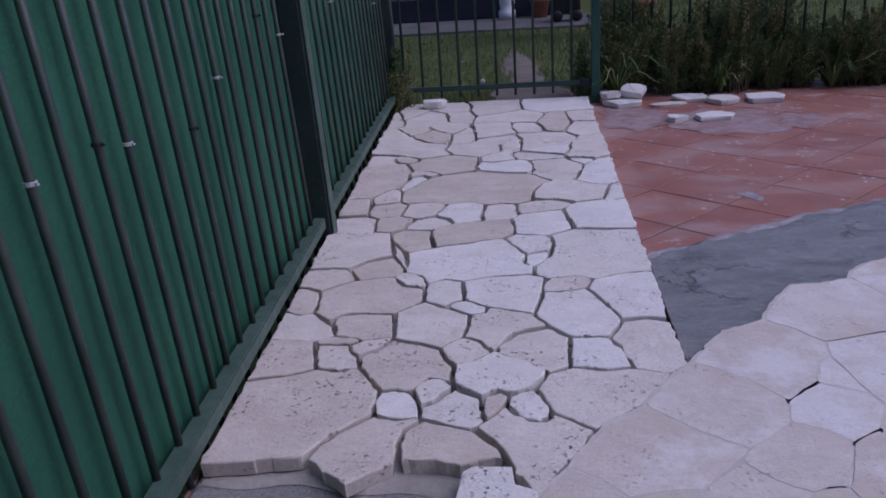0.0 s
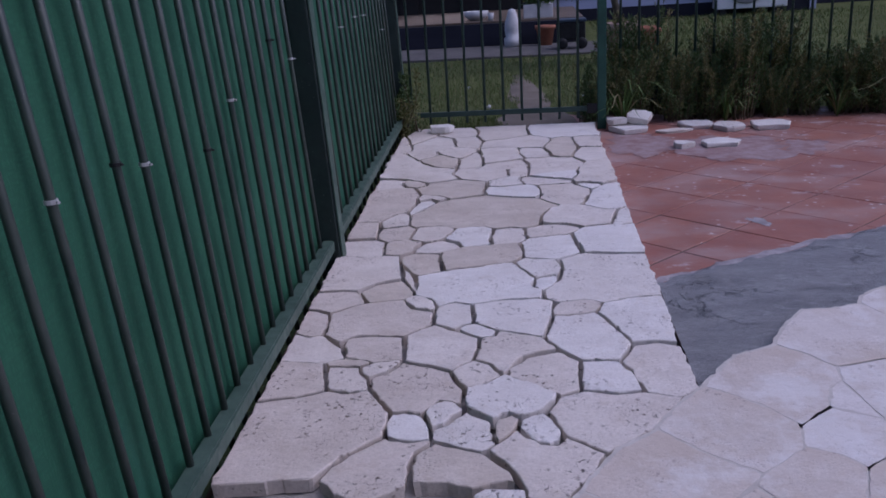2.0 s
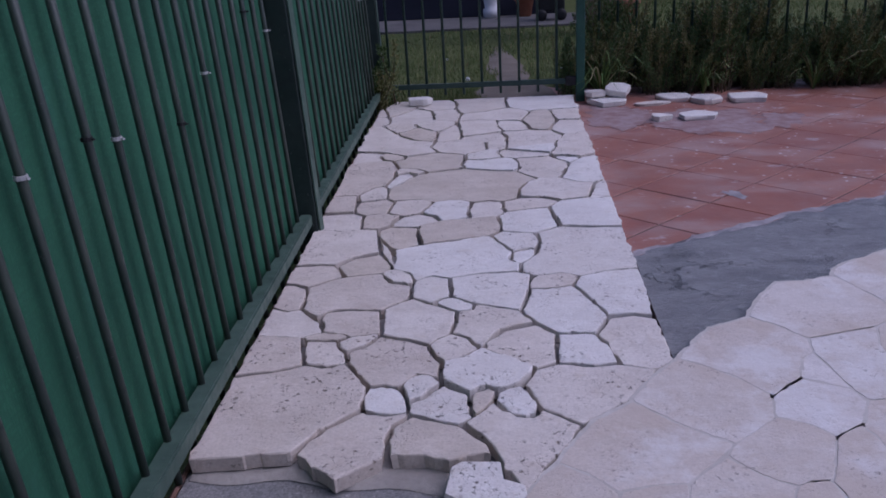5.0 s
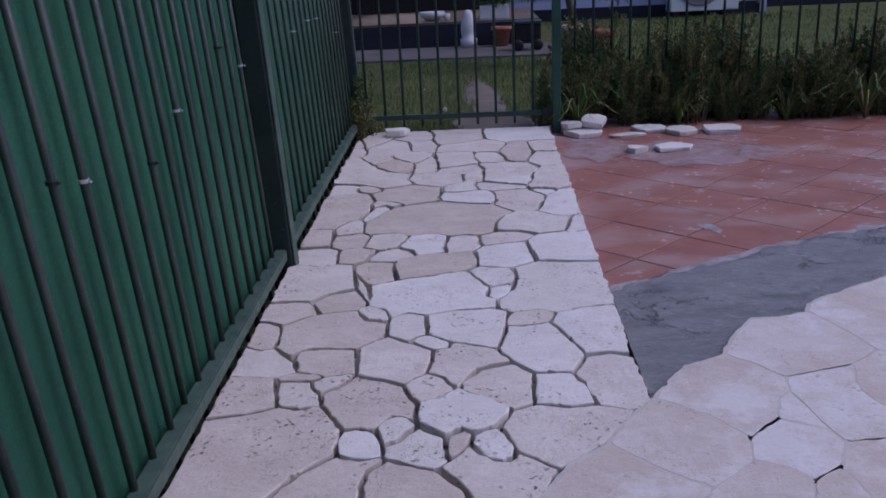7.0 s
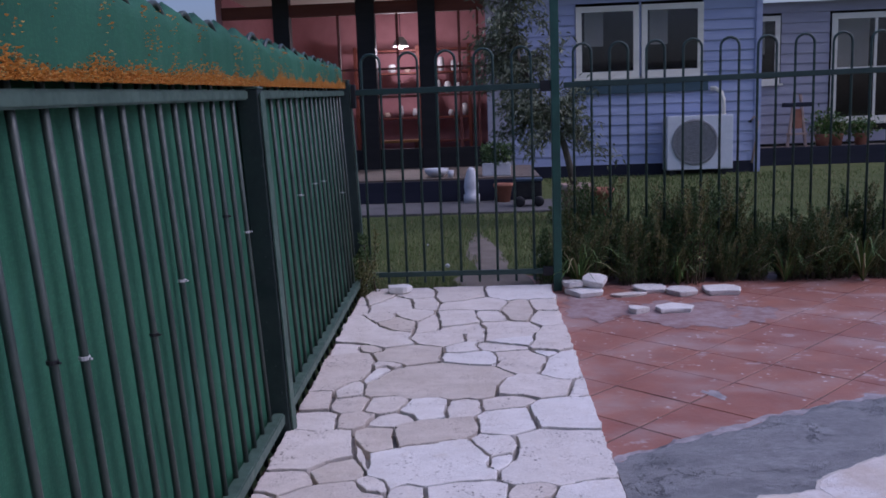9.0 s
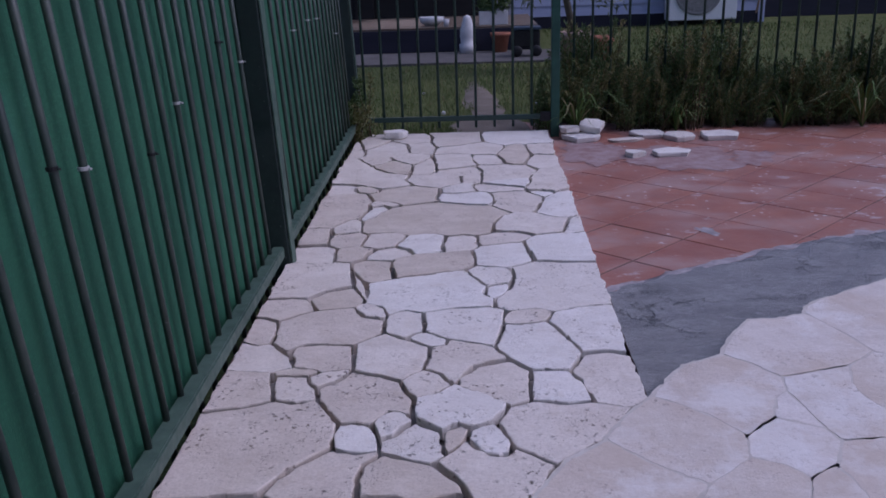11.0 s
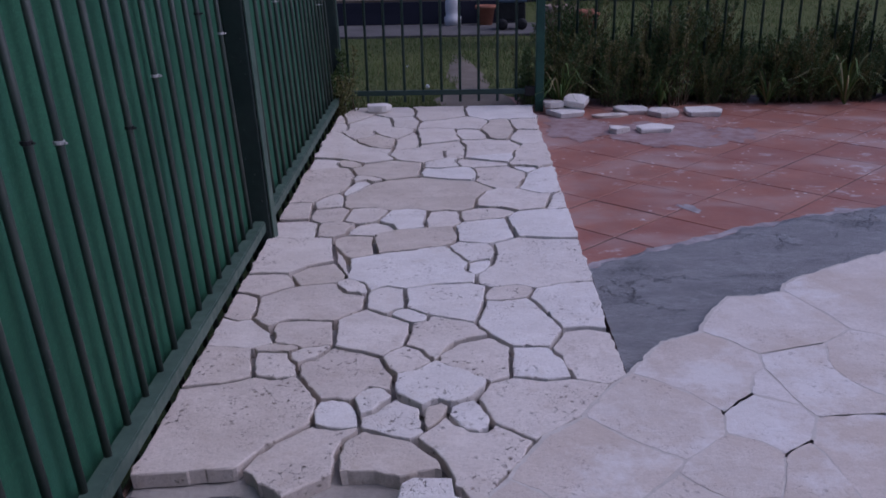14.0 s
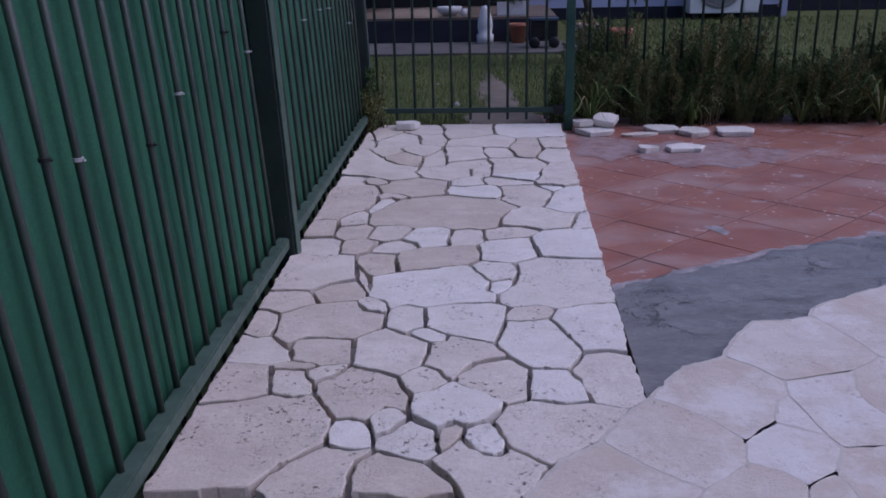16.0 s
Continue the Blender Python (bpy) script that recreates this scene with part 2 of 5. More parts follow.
CLOTH = cloth()
LICHEN = leaf("orange_lichen", (0.36, 0.125, 0.014), (0.50, 0.21, 0.025), (0.45, 0.30, 0.09))
WHITETIE, BLACKTIE = plain("white_plastic", (0.4, 0.4, 0.4), (0.5, 0.5, 0.5), 20, 0.5, 0.0005), plain("black_plastic", (0.012, 0.012, 0.014), (0.025, 0.025, 0.027), 20, 0.5, 0.0005)
STEM = plain("brown_stem", (0.07, 0.05, 0.03), (0.13, 0.10, 0.06), 20, 0.9, 0.002)
ROSEMARY = leaf("needle_leaf", (0.04, 0.078, 0.026), (0.085, 0.135, 0.045), (0.15, 0.19, 0.07))
PALENEEDLE = leaf("pale_needle_leaf", (0.11, 0.125, 0.04), (0.19, 0.19, 0.07), (0.30, 0.25, 0.12))
STRAP = leaf("strap_leaf", (0.055, 0.11, 0.025), (0.10, 0.165, 0.04), (0.28, 0.24, 0.12))
OLIVE = leaf("olive_leaf", (0.085, 0.10, 0.058), (0.16, 0.18, 0.11), (0.32, 0.34, 0.25))
BARK = plain("grey_bark", (0.10, 0.085, 0.07), (0.18, 0.16, 0.13), 12, 0.95, 0.006, 40)
WEATHERBOARD = boards("lilac_blue_paint", (0.33, 0.37, 0.54), (0.40, 0.44, 0.60))
GREYBOARD = boards("grey_mauve_paint", (0.32, 0.31, 0.36), (0.38, 0.37, 0.42))
TEAL, CREAM = boards("teal_trim_paint", (0.05, 0.09, 0.11), (0.075, 0.12, 0.14)), boards("cream_paint", (0.70, 0.67, 0.56), (0.80, 0.77, 0.66))
NAVY = boards("navy_paint", (0.012, 0.013, 0.025), (0.02, 0.021, 0.036))
DECK = boards("weathered_deck", (0.10, 0.075, 0.055), (0.17, 0.135, 0.105))
BLACKWOOD = boards("black_paint", (0.009, 0.008, 0.009), (0.016, 0.015, 0.015))
PINK, REDWOOD = plain("pink_wall_paint", (0.44, 0.20, 0.22), (0.52, 0.25, 0.27), 3, 0.8, 0.001), boards("red_stained_wood", (0.11, 0.03, 0.02), (0.17, 0.05, 0.035))
ACWHITE, ACGREY = plain("white_enamel", (0.68, 0.70, 0.72), (0.76, 0.77, 0.79), 4, 0.4, 0.0005), plain("grey_grille", (0.22, 0.22, 0.225), (0.3, 0.3, 0.305), 20, 0.5, 0.001)
CERAMIC = plain("white_ceramic", (0.50, 0.50, 0.52), (0.64, 0.64, 0.65), 8, 0.35, 0.0005)
CLAY = plain("terracotta_pot", (0.30, 0.12, 0.075), (0.40, 0.18, 0.115), 8, 0.85, 0.002)
PALECLAY = plain("pale_clay_pot", (0.36, 0.26, 0.21), (0.48, 0.36, 0.30), 8, 0.85, 0.002)
ROOFING = plain("grey_roof_sheet", (0.14, 0.14, 0.15), (0.2, 0.2, 0.2), 2, 0.6, 0.002)
# near-black: the shade of the unlit rooms put into the colour
ROOMSHADE = plain("painted_room_shade", (0.02, 0.02, 0.022), (0.04, 0.038, 0.036), 3, 0.9, 0.002)
SOIL = plain("potting_soil", (0.03, 0.022, 0.016), (0.05, 0.04, 0.03), 20, 0.95, 0.004)


def glass():
    m = Mat("window_glass", 0.03, spec=0.6)
    m.colour((0.5, 0.52, 0.55))
    m.b.inputs["Transmission Weight"].default_value = 1.0
    return m.m


GLASS = glass()


# ---- building blocks ----
def hang(ob, parent, label):
    """Makes ob a part of parent; both are built in the place's own metres."""
    ob.parent = parent
    if parent is not None and parent.data is None:
        ob.matrix_parent_inverse = Matrix.Translation(parent.location).inverted()
    return tagged(ob, label)


def part(name, bm, material, parent=None, label="", smooth=False):
    """Links a bmesh as one mesh object under a thing or a part."""
    me = bpy.data.meshes.new(name)
    bm.normal_update()
    bm.to_mesh(me)
    bm.free()
    me.materials.append(material)
    if smooth:
        me.shade_smooth()
    return hang(new(name, me), parent, label)


def soup(name, verts, faces, material, parent=None, label=""):
    """One mesh from arrays, for foliage and the like."""
    me = bpy.data.meshes.new(name)
    me.from_pydata([tuple(v) for v in verts], [], faces)
    me.materials.append(material)
    return hang(new(name, me), parent, label)


def thing(name, label, category, group="", kind="", at=(0, 0, 0)):
    ob = new(name)
    ob.empty_display_size = 0.1
    ob.location = at
    return tagged(ob, label, category, group, kind)


def block(bm, x0, x1, y0, y1, z0, z1, edge=0.004):
    """Adds a box with softened edges to bm."""
    r = bmesh.ops.create_cube(bm, size=1)
    for v in r["verts"]:
        v.co = Vector(((x0 + x1) / 2 + v.co.x * (x1 - x0), (y0 + y1) / 2 + v.co.y * (y1 - y0), (z0 + z1) / 2 + v.co.z * (z1 - z0)))
    if edge:
        bmesh.ops.bevel(bm, geom=list({e for v in r["verts"] for e in v.link_edges}), offset=edge, segments=2, affect="EDGES", profile=0.6)
    return bm


def box(x0, x1, y0, y1, z0, z1, edge=0.004):
    return block(bmesh.new(), x0, x1, y0, y1, z0, z1, edge)


def tube(bm, points, radius, sides=10, caps=True):
    """A round bar along points; radius may be a list."""
    pts = [Vector(p) for p in points]
    rings = []
    side = None
    for i, p in enumerate(pts):
        d = (pts[min(i + 1, len(pts) - 1)] - pts[max(i - 1, 0)]).normalized()
        if side is None:
            side = d.cross(Vector((0, 1, 0)) if abs(d.y) < 0.9 else Vector((1, 0, 0))).normalized()
        side = (side - d * side.dot(d)).normalized()
        up = d.cross(side)
        r = radius[i] if isinstance(radius, (list, tuple)) else radius
        rings.append([bm.verts.new(p + r * (math.cos(k * math.tau / sides) * side + math.sin(k * math.tau / sides) * up)) for k in range(sides)])
    for a, b in zip(rings, rings[1:]):
        for k in range(sides):
            bm.faces.new((a[k], a[(k + 1) % sides], b[(k + 1) % sides], b[k]))
    if caps:
        bm.faces.new(rings[0][::-1])
        bm.faces.new(rings[-1])
    return bm


def lathe(profile, sides=24):
    """A turned shape from (radius, height) pairs."""
    bm = bmesh.new()
    rings = [[bm.verts.new((max(r, 0.0005) * math.cos(k * math.tau / sides), max(r, 0.0005) * math.sin(k * math.tau / sides), z)) for k in range(sides)] for r, z in profile]
    for a, b in zip(rings, rings[1:]):
        for k in range(sides):
            bm.faces.new((a[k], a[(k + 1) % sides], b[(k + 1) % sides], b[k]))
    bm.faces.new(rings[0][::-1])
    bm.faces.new(rings[-1])
    return bm


def leaves(rng, tips, along, length, width, droop=0.2):
    """Flat leaves that start at tips and point along; returns verts and faces."""
    n = len(tips)
    tips, d = np.asarray(tips, float), np.asarray(along, float)
    d = d / (np.linalg.norm(d, axis=1, keepdims=True) + 1e-9)
    side = np.cross(d, rng.normal(size=(n, 3)))
    side = side / (np.linalg.norm(side, axis=1, keepdims=True) + 1e-9)
    ln = (length * rng.uniform(0.6, 1.3, n))[:, None]
    wd = (width * rng.uniform(0.7, 1.2, n))[:, None]
    down = np.array((0, 0, -1.0)) * droop * ln
    v = np.stack([tips, tips + d * ln * 0.45 + side * wd, tips + d * ln + down, tips + d * ln * 0.45 - side * wd], 1).reshape(-1, 3)
    return v, [(4 * i, 4 * i + 1, 4 * i + 2, 4 * i + 3) for i in range(n)]



# ---- ground ----
def ground_sheet():
    bm = bmesh.new()
    xs = [-400, -60, -12, -4, -1.5, -0.6, 0.2, 1.0, 2.0, 3.0, 4.5, 7, 12, 60, 400]
    ys = [-400, -60, -8, -2, 1.0, 3.0, 4.95, 5.32, 5.6, 6.5, 7.5, 8.5, 10, 12, 14.5, 20, 60, 400]
    rng = random.Random(4)
    grid = [[bm.verts.new((x, y, -0.085 if y < 4.9 else -0.048 if y < 5.5 else -0.035 + rng.uniform(-0.006, 0.006))) for x in xs] for y in ys]
    for a, b in zip(grid, grid[1:]):
        for i in range(len(xs) - 1):
            bm.faces.new((a[i], a[i + 1], b[i + 1], b[i]))
    ob = part("ground", bm, TURF)
    tagged(ob, "green lawn soil reaching past the house", "ground", kind="structure")


ground_sheet()


def fence_x(y):
    """The fence beside the path stands a little askew to it."""
    return 0.035 - 0.046 * (y - 1.42)


def lean_x(y, z):
    """The same with the fence's slight outward lean."""
    return fence_x(y) - 0.034 * (z - 0.55)


def edge_x(y):
    """The path's edge along the fence."""
    return 0.072 - 0.043 * (y - 1.4)


def slab():
    bm = bmesh.new()
    ys = [-3.95 + 0.2 * k for k in range(46)]
    rng = random.Random(8)
    rows = []
    for y in ys:
        y = min(y, 4.93)
        x0 = edge_x(y) - 0.012 + rng.uniform(-0.002, 0.002)
        row = [bm.verts.new((x0, y, -0.10)), bm.verts.new((x0, y, -0.046)), bm.verts.new((x0 + 0.006, y, -0.040))]
        row += [bm.verts.new((x0 + 0.006 + (3.6 - x0) * k / 12, y, -0.040 + rng.uniform(-0.0015, 0.0015))) for k in range(1, 4)]
        rows.append(row)
    for a, b in zip(rows, rows[1:]):
        for i in range(5):
            bm.faces.new((a[i], a[i + 1], b[i + 1], b[i]))
    tagged(part("concrete_slab", bm, CONCRETE), "rough grey bare concrete slab under the stones", "concrete slab", kind="structure")
    bm = bmesh.new()
    for k in range(90):
        y = -3.9 + k * 0.1
        if y < 4.8:
            tube(bm, [(edge_x(y) - 0.016, y, -0.046 + rng.uniform(-0.001, 0.001)), (edge_x(y + 0.1) - 0.016, y + 0.1, -0.046 + rng.uniform(-0.001, 0.001))], 0.006, 6)
    tagged(part("slab_edging", bm, RUSTEDGE), "rust-stained edging strip along the concrete slab", "edging", kind="structure")


slab()


def screed():
    """A thin pale bed of sandy screed under the loose-laid stones, with a ragged front."""
    bm = bmesh.new()
    rng = random.Random(21)
    nx, rows = 26, []
    for j in range(24):
        row = []
        for i in range(nx):
            x = 0.075 + i * 0.0362
            front = 1.355 + 0.012 * math.sin(x * 9) - 0.05 * max(0, x - 0.35) + 0.01 * math.sin(x * 31)
            y = front + (4.9 - front) * (j / 23) ** 1.8
            x = x - 0.043 * (y - 1.4) * (1 - i / nx)
            row.append(bm.verts.new((x, y, -0.0385 if j == 0 else -0.033 + rng.uniform(-0.002, 0.002))))
        rows.append(row)
    for a, b in zip(rows, rows[1:]):
        for i in range(nx - 1):
            bm.faces.new((a[i], a[i + 1], b[i + 1], b[i]))
    tagged(part("screed_bed", bm, SCREED, smooth=True), "thin pale sandy screed with a ragged front edge", "screed", kind="structure")


screed()

# added wall, out of view behind the camera, to cut light from there
tagged(part("unseen_light_block", box(-1.2, 9, -4.2, -4.0, -0.1, 3.0, 0.01), plain("rendered_wall", (0.34, 0.30, 0.26), (0.42, 0.38, 0.33), 2)), "plain unseen wall added to block light from behind", "wall", kind="structure")

# ---- terracotta tiles, laid on the skew ----
TILE_TURN, TILE_SIZE = radians(46.5), 0.298


def tile_mesh():
    bm = bmesh.new()
    h = TILE_SIZE / 2 - 0.0028
    lower = [bm.verts.new((sx * h, sy * h, -0.012)) for sx, sy in ((-1, -1), (1, -1), (1, 1), (-1, 1))]
    mid = [bm.verts.new((sx * h, sy * h, -0.0016)) for sx, sy in ((-1, -1), (1, -1), (1, 1), (-1, 1))]
    top = [bm.verts.new((sx * (h - 0.002), sy * (h - 0.002), 0)) for sx, sy in ((-1, -1), (1, -1), (1, 1), (-1, 1))]
    for a, b in ((lower, mid), (mid, top)):
        for k in range(4):
            bm.faces.new((a[k], a[(k + 1) % 4], b[(k + 1) % 4], b[k]))
    bm.faces.new(top)
    me = bpy.data.meshes.new("tile")
    bm.to_mesh(me)
    bm.free()
    me.materials.append(TILE)
    return me


def tiled_patio():
    base = thing("tile_floor", "red terracotta tile floor smeared with dried mortar", "tile floor", kind="structure")
    part("grout_bed", box(1.004, 5.1, 1.0, 5.34, -0.06, -0.0375, 0), GROUT, base, "dark recessed grout")
    me = tile_mesh()
    rng = random.Random(31)
    c, s = math.cos(TILE_TURN), math.sin(TILE_TURN)
    u0, v0 = 3.34 + TILE_SIZE / 2, 1.357 + TILE_SIZE / 2
    for i in range(-8, 14):
        for j in range(-14, 12):
            u, v = u0 + i * TILE_SIZE, v0 + j * TILE_SIZE
            x, y = c * u - s * v, s * u + c * v
            if 0.80 < x < 4.9 and 2.1 < y < 5.26 and (y > 2.4 or x > 2.2):
                ob = new("tile", me)
                ob.parent = base
                ob.location = (x, y, -0.035 + rng.uniform(-0.0006, 0.0006))
                ob.rotation_euler = (radians(rng.uniform(-0.2, 0.2)), radians(rng.uniform(-0.2, 0.2)), TILE_TURN + radians(rng.uniform(-0.4, 0.4)))


tiled_patio()


def mortar_far(x):
    """The ragged far edge of the mortar, as a depth over x."""
    base = 2.47 + 0.66 * (x - 1.0) - 0.14 * (x - 1.0) ** 2
    return base + 0.03 * noise.noise(Vector((x * 5, 1.7, 0))) + 0.016 * noise.noise(Vector((x * 21, 4.2, 0)))


def mortar_bed():
    bm = bmesh.new()
    step = 0.025
    nx, ny = int(3.95 / step), int(2.9 / step)
    grid = []
    for j in range(ny):
        row = []
        for i in range(nx):
            x, y = 1.003 + i * step, 0.9 + j * step
            lump = noise.fractal(Vector((x * 4 + y * 2, y * 9, 0.3)), 1.0, 2.1, 5)
            crease = abs(noise.noise(Vector((x * 6 + 3, y * 11 - x * 3, 2.0))))
            inside = mortar_far(x) - y
            z = -0.024 + 0.0035 * lump - 0.006 * max(0, 0.09 - crease) / 0.09
            if inside < 0.07:
                z = z - (0.07 - max(inside, -0.2)) * 0.15 + 0.004 * noise.noise(Vector((x * 30, y * 30, 5)))
            row.append(bm.verts.new((x, y, max(z, -0.05))))
        grid.append(row)
    for j in range(ny - 1):
        for i in range(nx - 1):
            if mortar_far(grid[j][i].co.x) - grid[j][i].co.y > -0.09:
                bm.faces.new((grid[j][i], grid[j][i + 1], grid[j + 1][i + 1], grid[j + 1][i]))
    for v in [v for v in bm.verts if not v.link_faces]:
        bm.verts.remove(v)
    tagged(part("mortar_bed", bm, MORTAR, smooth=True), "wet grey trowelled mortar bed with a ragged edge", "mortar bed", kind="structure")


mortar_bed()


def smear(label, x, y, w, d, seed, material, turn=0.0):
    """A dried film of mortar wiped over the tiles."""
    rng = random.Random(seed)
    bm = bmesh.new()
    n = 72
    mid = bm.verts.new((x, y, -0.0325))
    ring = []
    for k in range(n):
        a = k * math.tau / n
        r = 1 + 0.6 * noise.noise(Vector((math.cos(a) * 1.7, math.sin(a) * 1.7, seed))) + 0.3 * noise.noise(Vector((math.cos(a) * 6, math.sin(a) * 6, seed)))
        px, py = r * w / 2 * math.cos(a), r * d / 2 * math.sin(a)
        ring.append(bm.verts.new((x + px * math.cos(turn) - py * math.sin(turn), y + px * math.sin(turn) + py * math.cos(turn), -0.0332)))
    for k in range(n):
        bm.faces.new((mid, ring[k], ring[(k + 1) % n]))
    tagged(part("mortar_smear", bm, material, smooth=True), label, "mortar smear", "mortar smears on the tiles", kind="structure")


def edge_film():
    """Pale dried slurry along the ragged edge of the mortar."""
    bm = bmesh.new()
    rows = []
    for k in range(150):
        x = 1.006 + k * 0.0165
        y = mortar_far(x)
        w = max(-0.02, 0.006 + 0.05 * noise.noise(Vector((x * 9, 2, 2))) + 0.03 * noise.noise(Vector((x * 37, 5, 2))))
        rows.append([bm.verts.new((x, y - 0.03, -0.0335)), bm.verts.new((x, y + w * 0.5, -0.0318)), bm.verts.new((x, y + w, -0.0336))])
    for a, b in zip(rows, rows[1:]):
        for i in range(2):
            bm.faces.new((a[i], a[i + 1], b[i + 1], b[i]))
    tagged(part("slurry_edge", bm, FILM, smooth=True), "pale dried slurry along the mortar edge", "slurry", kind="structure")


FILM = plain("pale_dried_slurry", (0.26, 0.235, 0.245), (0.44, 0.40, 0.41), 22, 0.9, 0.002, 60)
GREYFILM = plain("grey_mortar_film", (0.27, 0.165, 0.155), (0.38, 0.30, 0.30), 14, 0.85, 0.001, 40)
edge_film()
smear("grey mortar film wiped round the loose stones", 1.58, 4.27, 0.56, 0.52, 3, GREYFILM, 0.3)
smear("thin mortar film dragged beyond the loose stones", 1.95, 4.24, 0.16, 0.36, 7, GREYFILM, -0.3)
smear("grey mortar film beside the path edge", 1.19, 4.40, 0.36, 0.52, 5, GREYFILM)
smear("curled pale splash of mortar on a tile", 1.43, 3.02, 0.05, 0.12, 11, FILM, 0.5)

# ---- fence along the path ----
def top_rail_z(y):
    return 0.976 + 0.0385 * (y - 1.27)


def low_rail_z(y):
    return 0.037 + 0.006 * (y - 1.2)


def cloth_top(y):
    return 1.235 + 0.02 * (y - 2.8)


def run_box(bm, y0, y1, zf, half, high, lift=0.0, off=0.0):
    """A rail from y0 to y1 that follows the fence line."""
    a, b = [[bm.verts.new((lean_x(y, zf(y)) + off + sx * half, y, zf(y) + lift + sz * high)) for sx, sz in ((-1, -1), (1, -1), (1, 1), (-1, 1))] for y in (y0, y1)]
    for k in range(4):
        bm.faces.new((a[k], a[(k + 1) % 4], b[(k + 1) % 4], b[k]))
    bm.faces.new(a[::-1])
    bm.faces.new(b)
    bmesh.ops.bevel(bm, geom=list(bm.edges), offset=0.004, segments=2, affect="EDGES")
    return bm


RACK = 0.055
TIED = ((1.415, 0.578, 0), (1.316, 0.60, 1), (1.91, 0.61, 0), (2.504, 0.64, 0), (1.118, 0.595, 0), (1.712, 0.54, 1), (2.306, 0.707, 1), (3.36, 0.674, 0), (3.70, 0.694, 0), (3.94, 0.689, 0), (4.52, 0.589, 0))


def steel_fence(y0, y1, first, pitch):
    yc = (y0 + y1) / 2
    base = thing("steel_fence", "dark green steel bar fence backed by shade cloth", "fence", "fences beside the path", at=(fence_x(yc), yc, -0.04))
    part("top_rail", run_box(bmesh.new(), y0, y1, top_rail_z, 0.017, 0.0140), RAIL, base, "scuffed mid-green rail")
    part("bottom_rail", run_box(bmesh.new(), y0, y1, low_rail_z, 0.0185, 0.0185, off=0.012), RAIL, base, "scuffed mid-green rail")
    rng = random.Random(int(yc * 100))
    y = first
    pair = None
    while y < y1 - 0.03:
        lean = rng.uniform(-0.002, 0.002)
        x, top = fence_x(y), cloth_top(y) - 0.075
        bar = part("bar", tube(bmesh.new(), [(lean_x(y, -0.036) + lean, y + RACK * 0.786, -0.036), (lean_x(y, 0.5), y + lean + RACK * 0.25, 0.5), (lean_x(y, top), y + RACK * (0.75 - top), top)], 0.0072, 10), BAR, base, smooth=True)
        for ty, tz, kind in TIED:
            if abs(ty - y) < pitch / 2:
                x, yt = lean_x(y, tz), y + RACK * (0.75 - tz)
                bm = tube(bmesh.new(), [(x, yt, tz - 0.003), (x, yt, tz + 0.003)], 0.0092, 12)
                tube(bm, [(x + 0.011, yt - 0.004, tz), (x + 0.017, yt - 0.010, tz + 0.001)], 0.0022, 6)
                part("cable_tie", bm, (WHITETIE, BLACKTIE)[kind], bar, ("white plastic cable tie", "black plastic cable tie")[kind])
        if pair is None:
            pair = y
        else:
            m, r = (pair + y) / 2, (y - pair) / 2
            arch = [(lean_x(m, top), m + RACK * (0.75 - top) - r * math.cos(k * math.pi / 8), top + r * math.sin(k * math.pi / 8)) for k in range(9)]
            part("hoop", tube(bmesh.new(), arch, 0.0072, 8), BAR, base, smooth=True)
            pair = None
        y += pitch
    return base


steel_fence(-3.9, 2.615, 1.316 - 52 * 0.099, 0.099)
steel_fence(2.69, 4.86, 2.77, PITCH2)


def fence_post(y, name_label, size=0.025, top=1.045):
    x = fence_x(y)
    base = thing("fence_post", name_label, "fence post", "fence posts", at=(x, y, -0.085))
    shaft, cap = box(x - size + 0.004, x + size + 0.018, y - size, y + size, -0.085, top, 0.004), box(x - size + 0.001, x + size + 0.021, y - size - 0.003, y + size + 0.003, top, top + 0.008, 0.003)
    for bm in (shaft, cap):
        for v in bm.verts:
            v.co.x -= 0.034 * (v.co.z - 0.55)
    part("shaft", shaft, POSTDARK, base)
    part("cap", cap, RAIL, base, "flat green cap")
    # added strip in lighter paint: stands for the post side the sky lights
    lit_strip = box(x + size + 0.0205, x + size + 0.0255, y - size + 0.006, y + size + 0.004, -0.04, top - 0.012, 0.0015)
    for v in lit_strip.verts:
        v.co.x -= 0.034 * (v.co.z - 0.55)
    part("lit_strip", lit_strip, RAIL, base, "mid-green strip standing for the post's sky-lit side")
    return base


fence_post(2.652, "dark green square steel post between fence panels")
fence_post(4.90, "dark green square steel post by the gate", 0.022, 1.18)


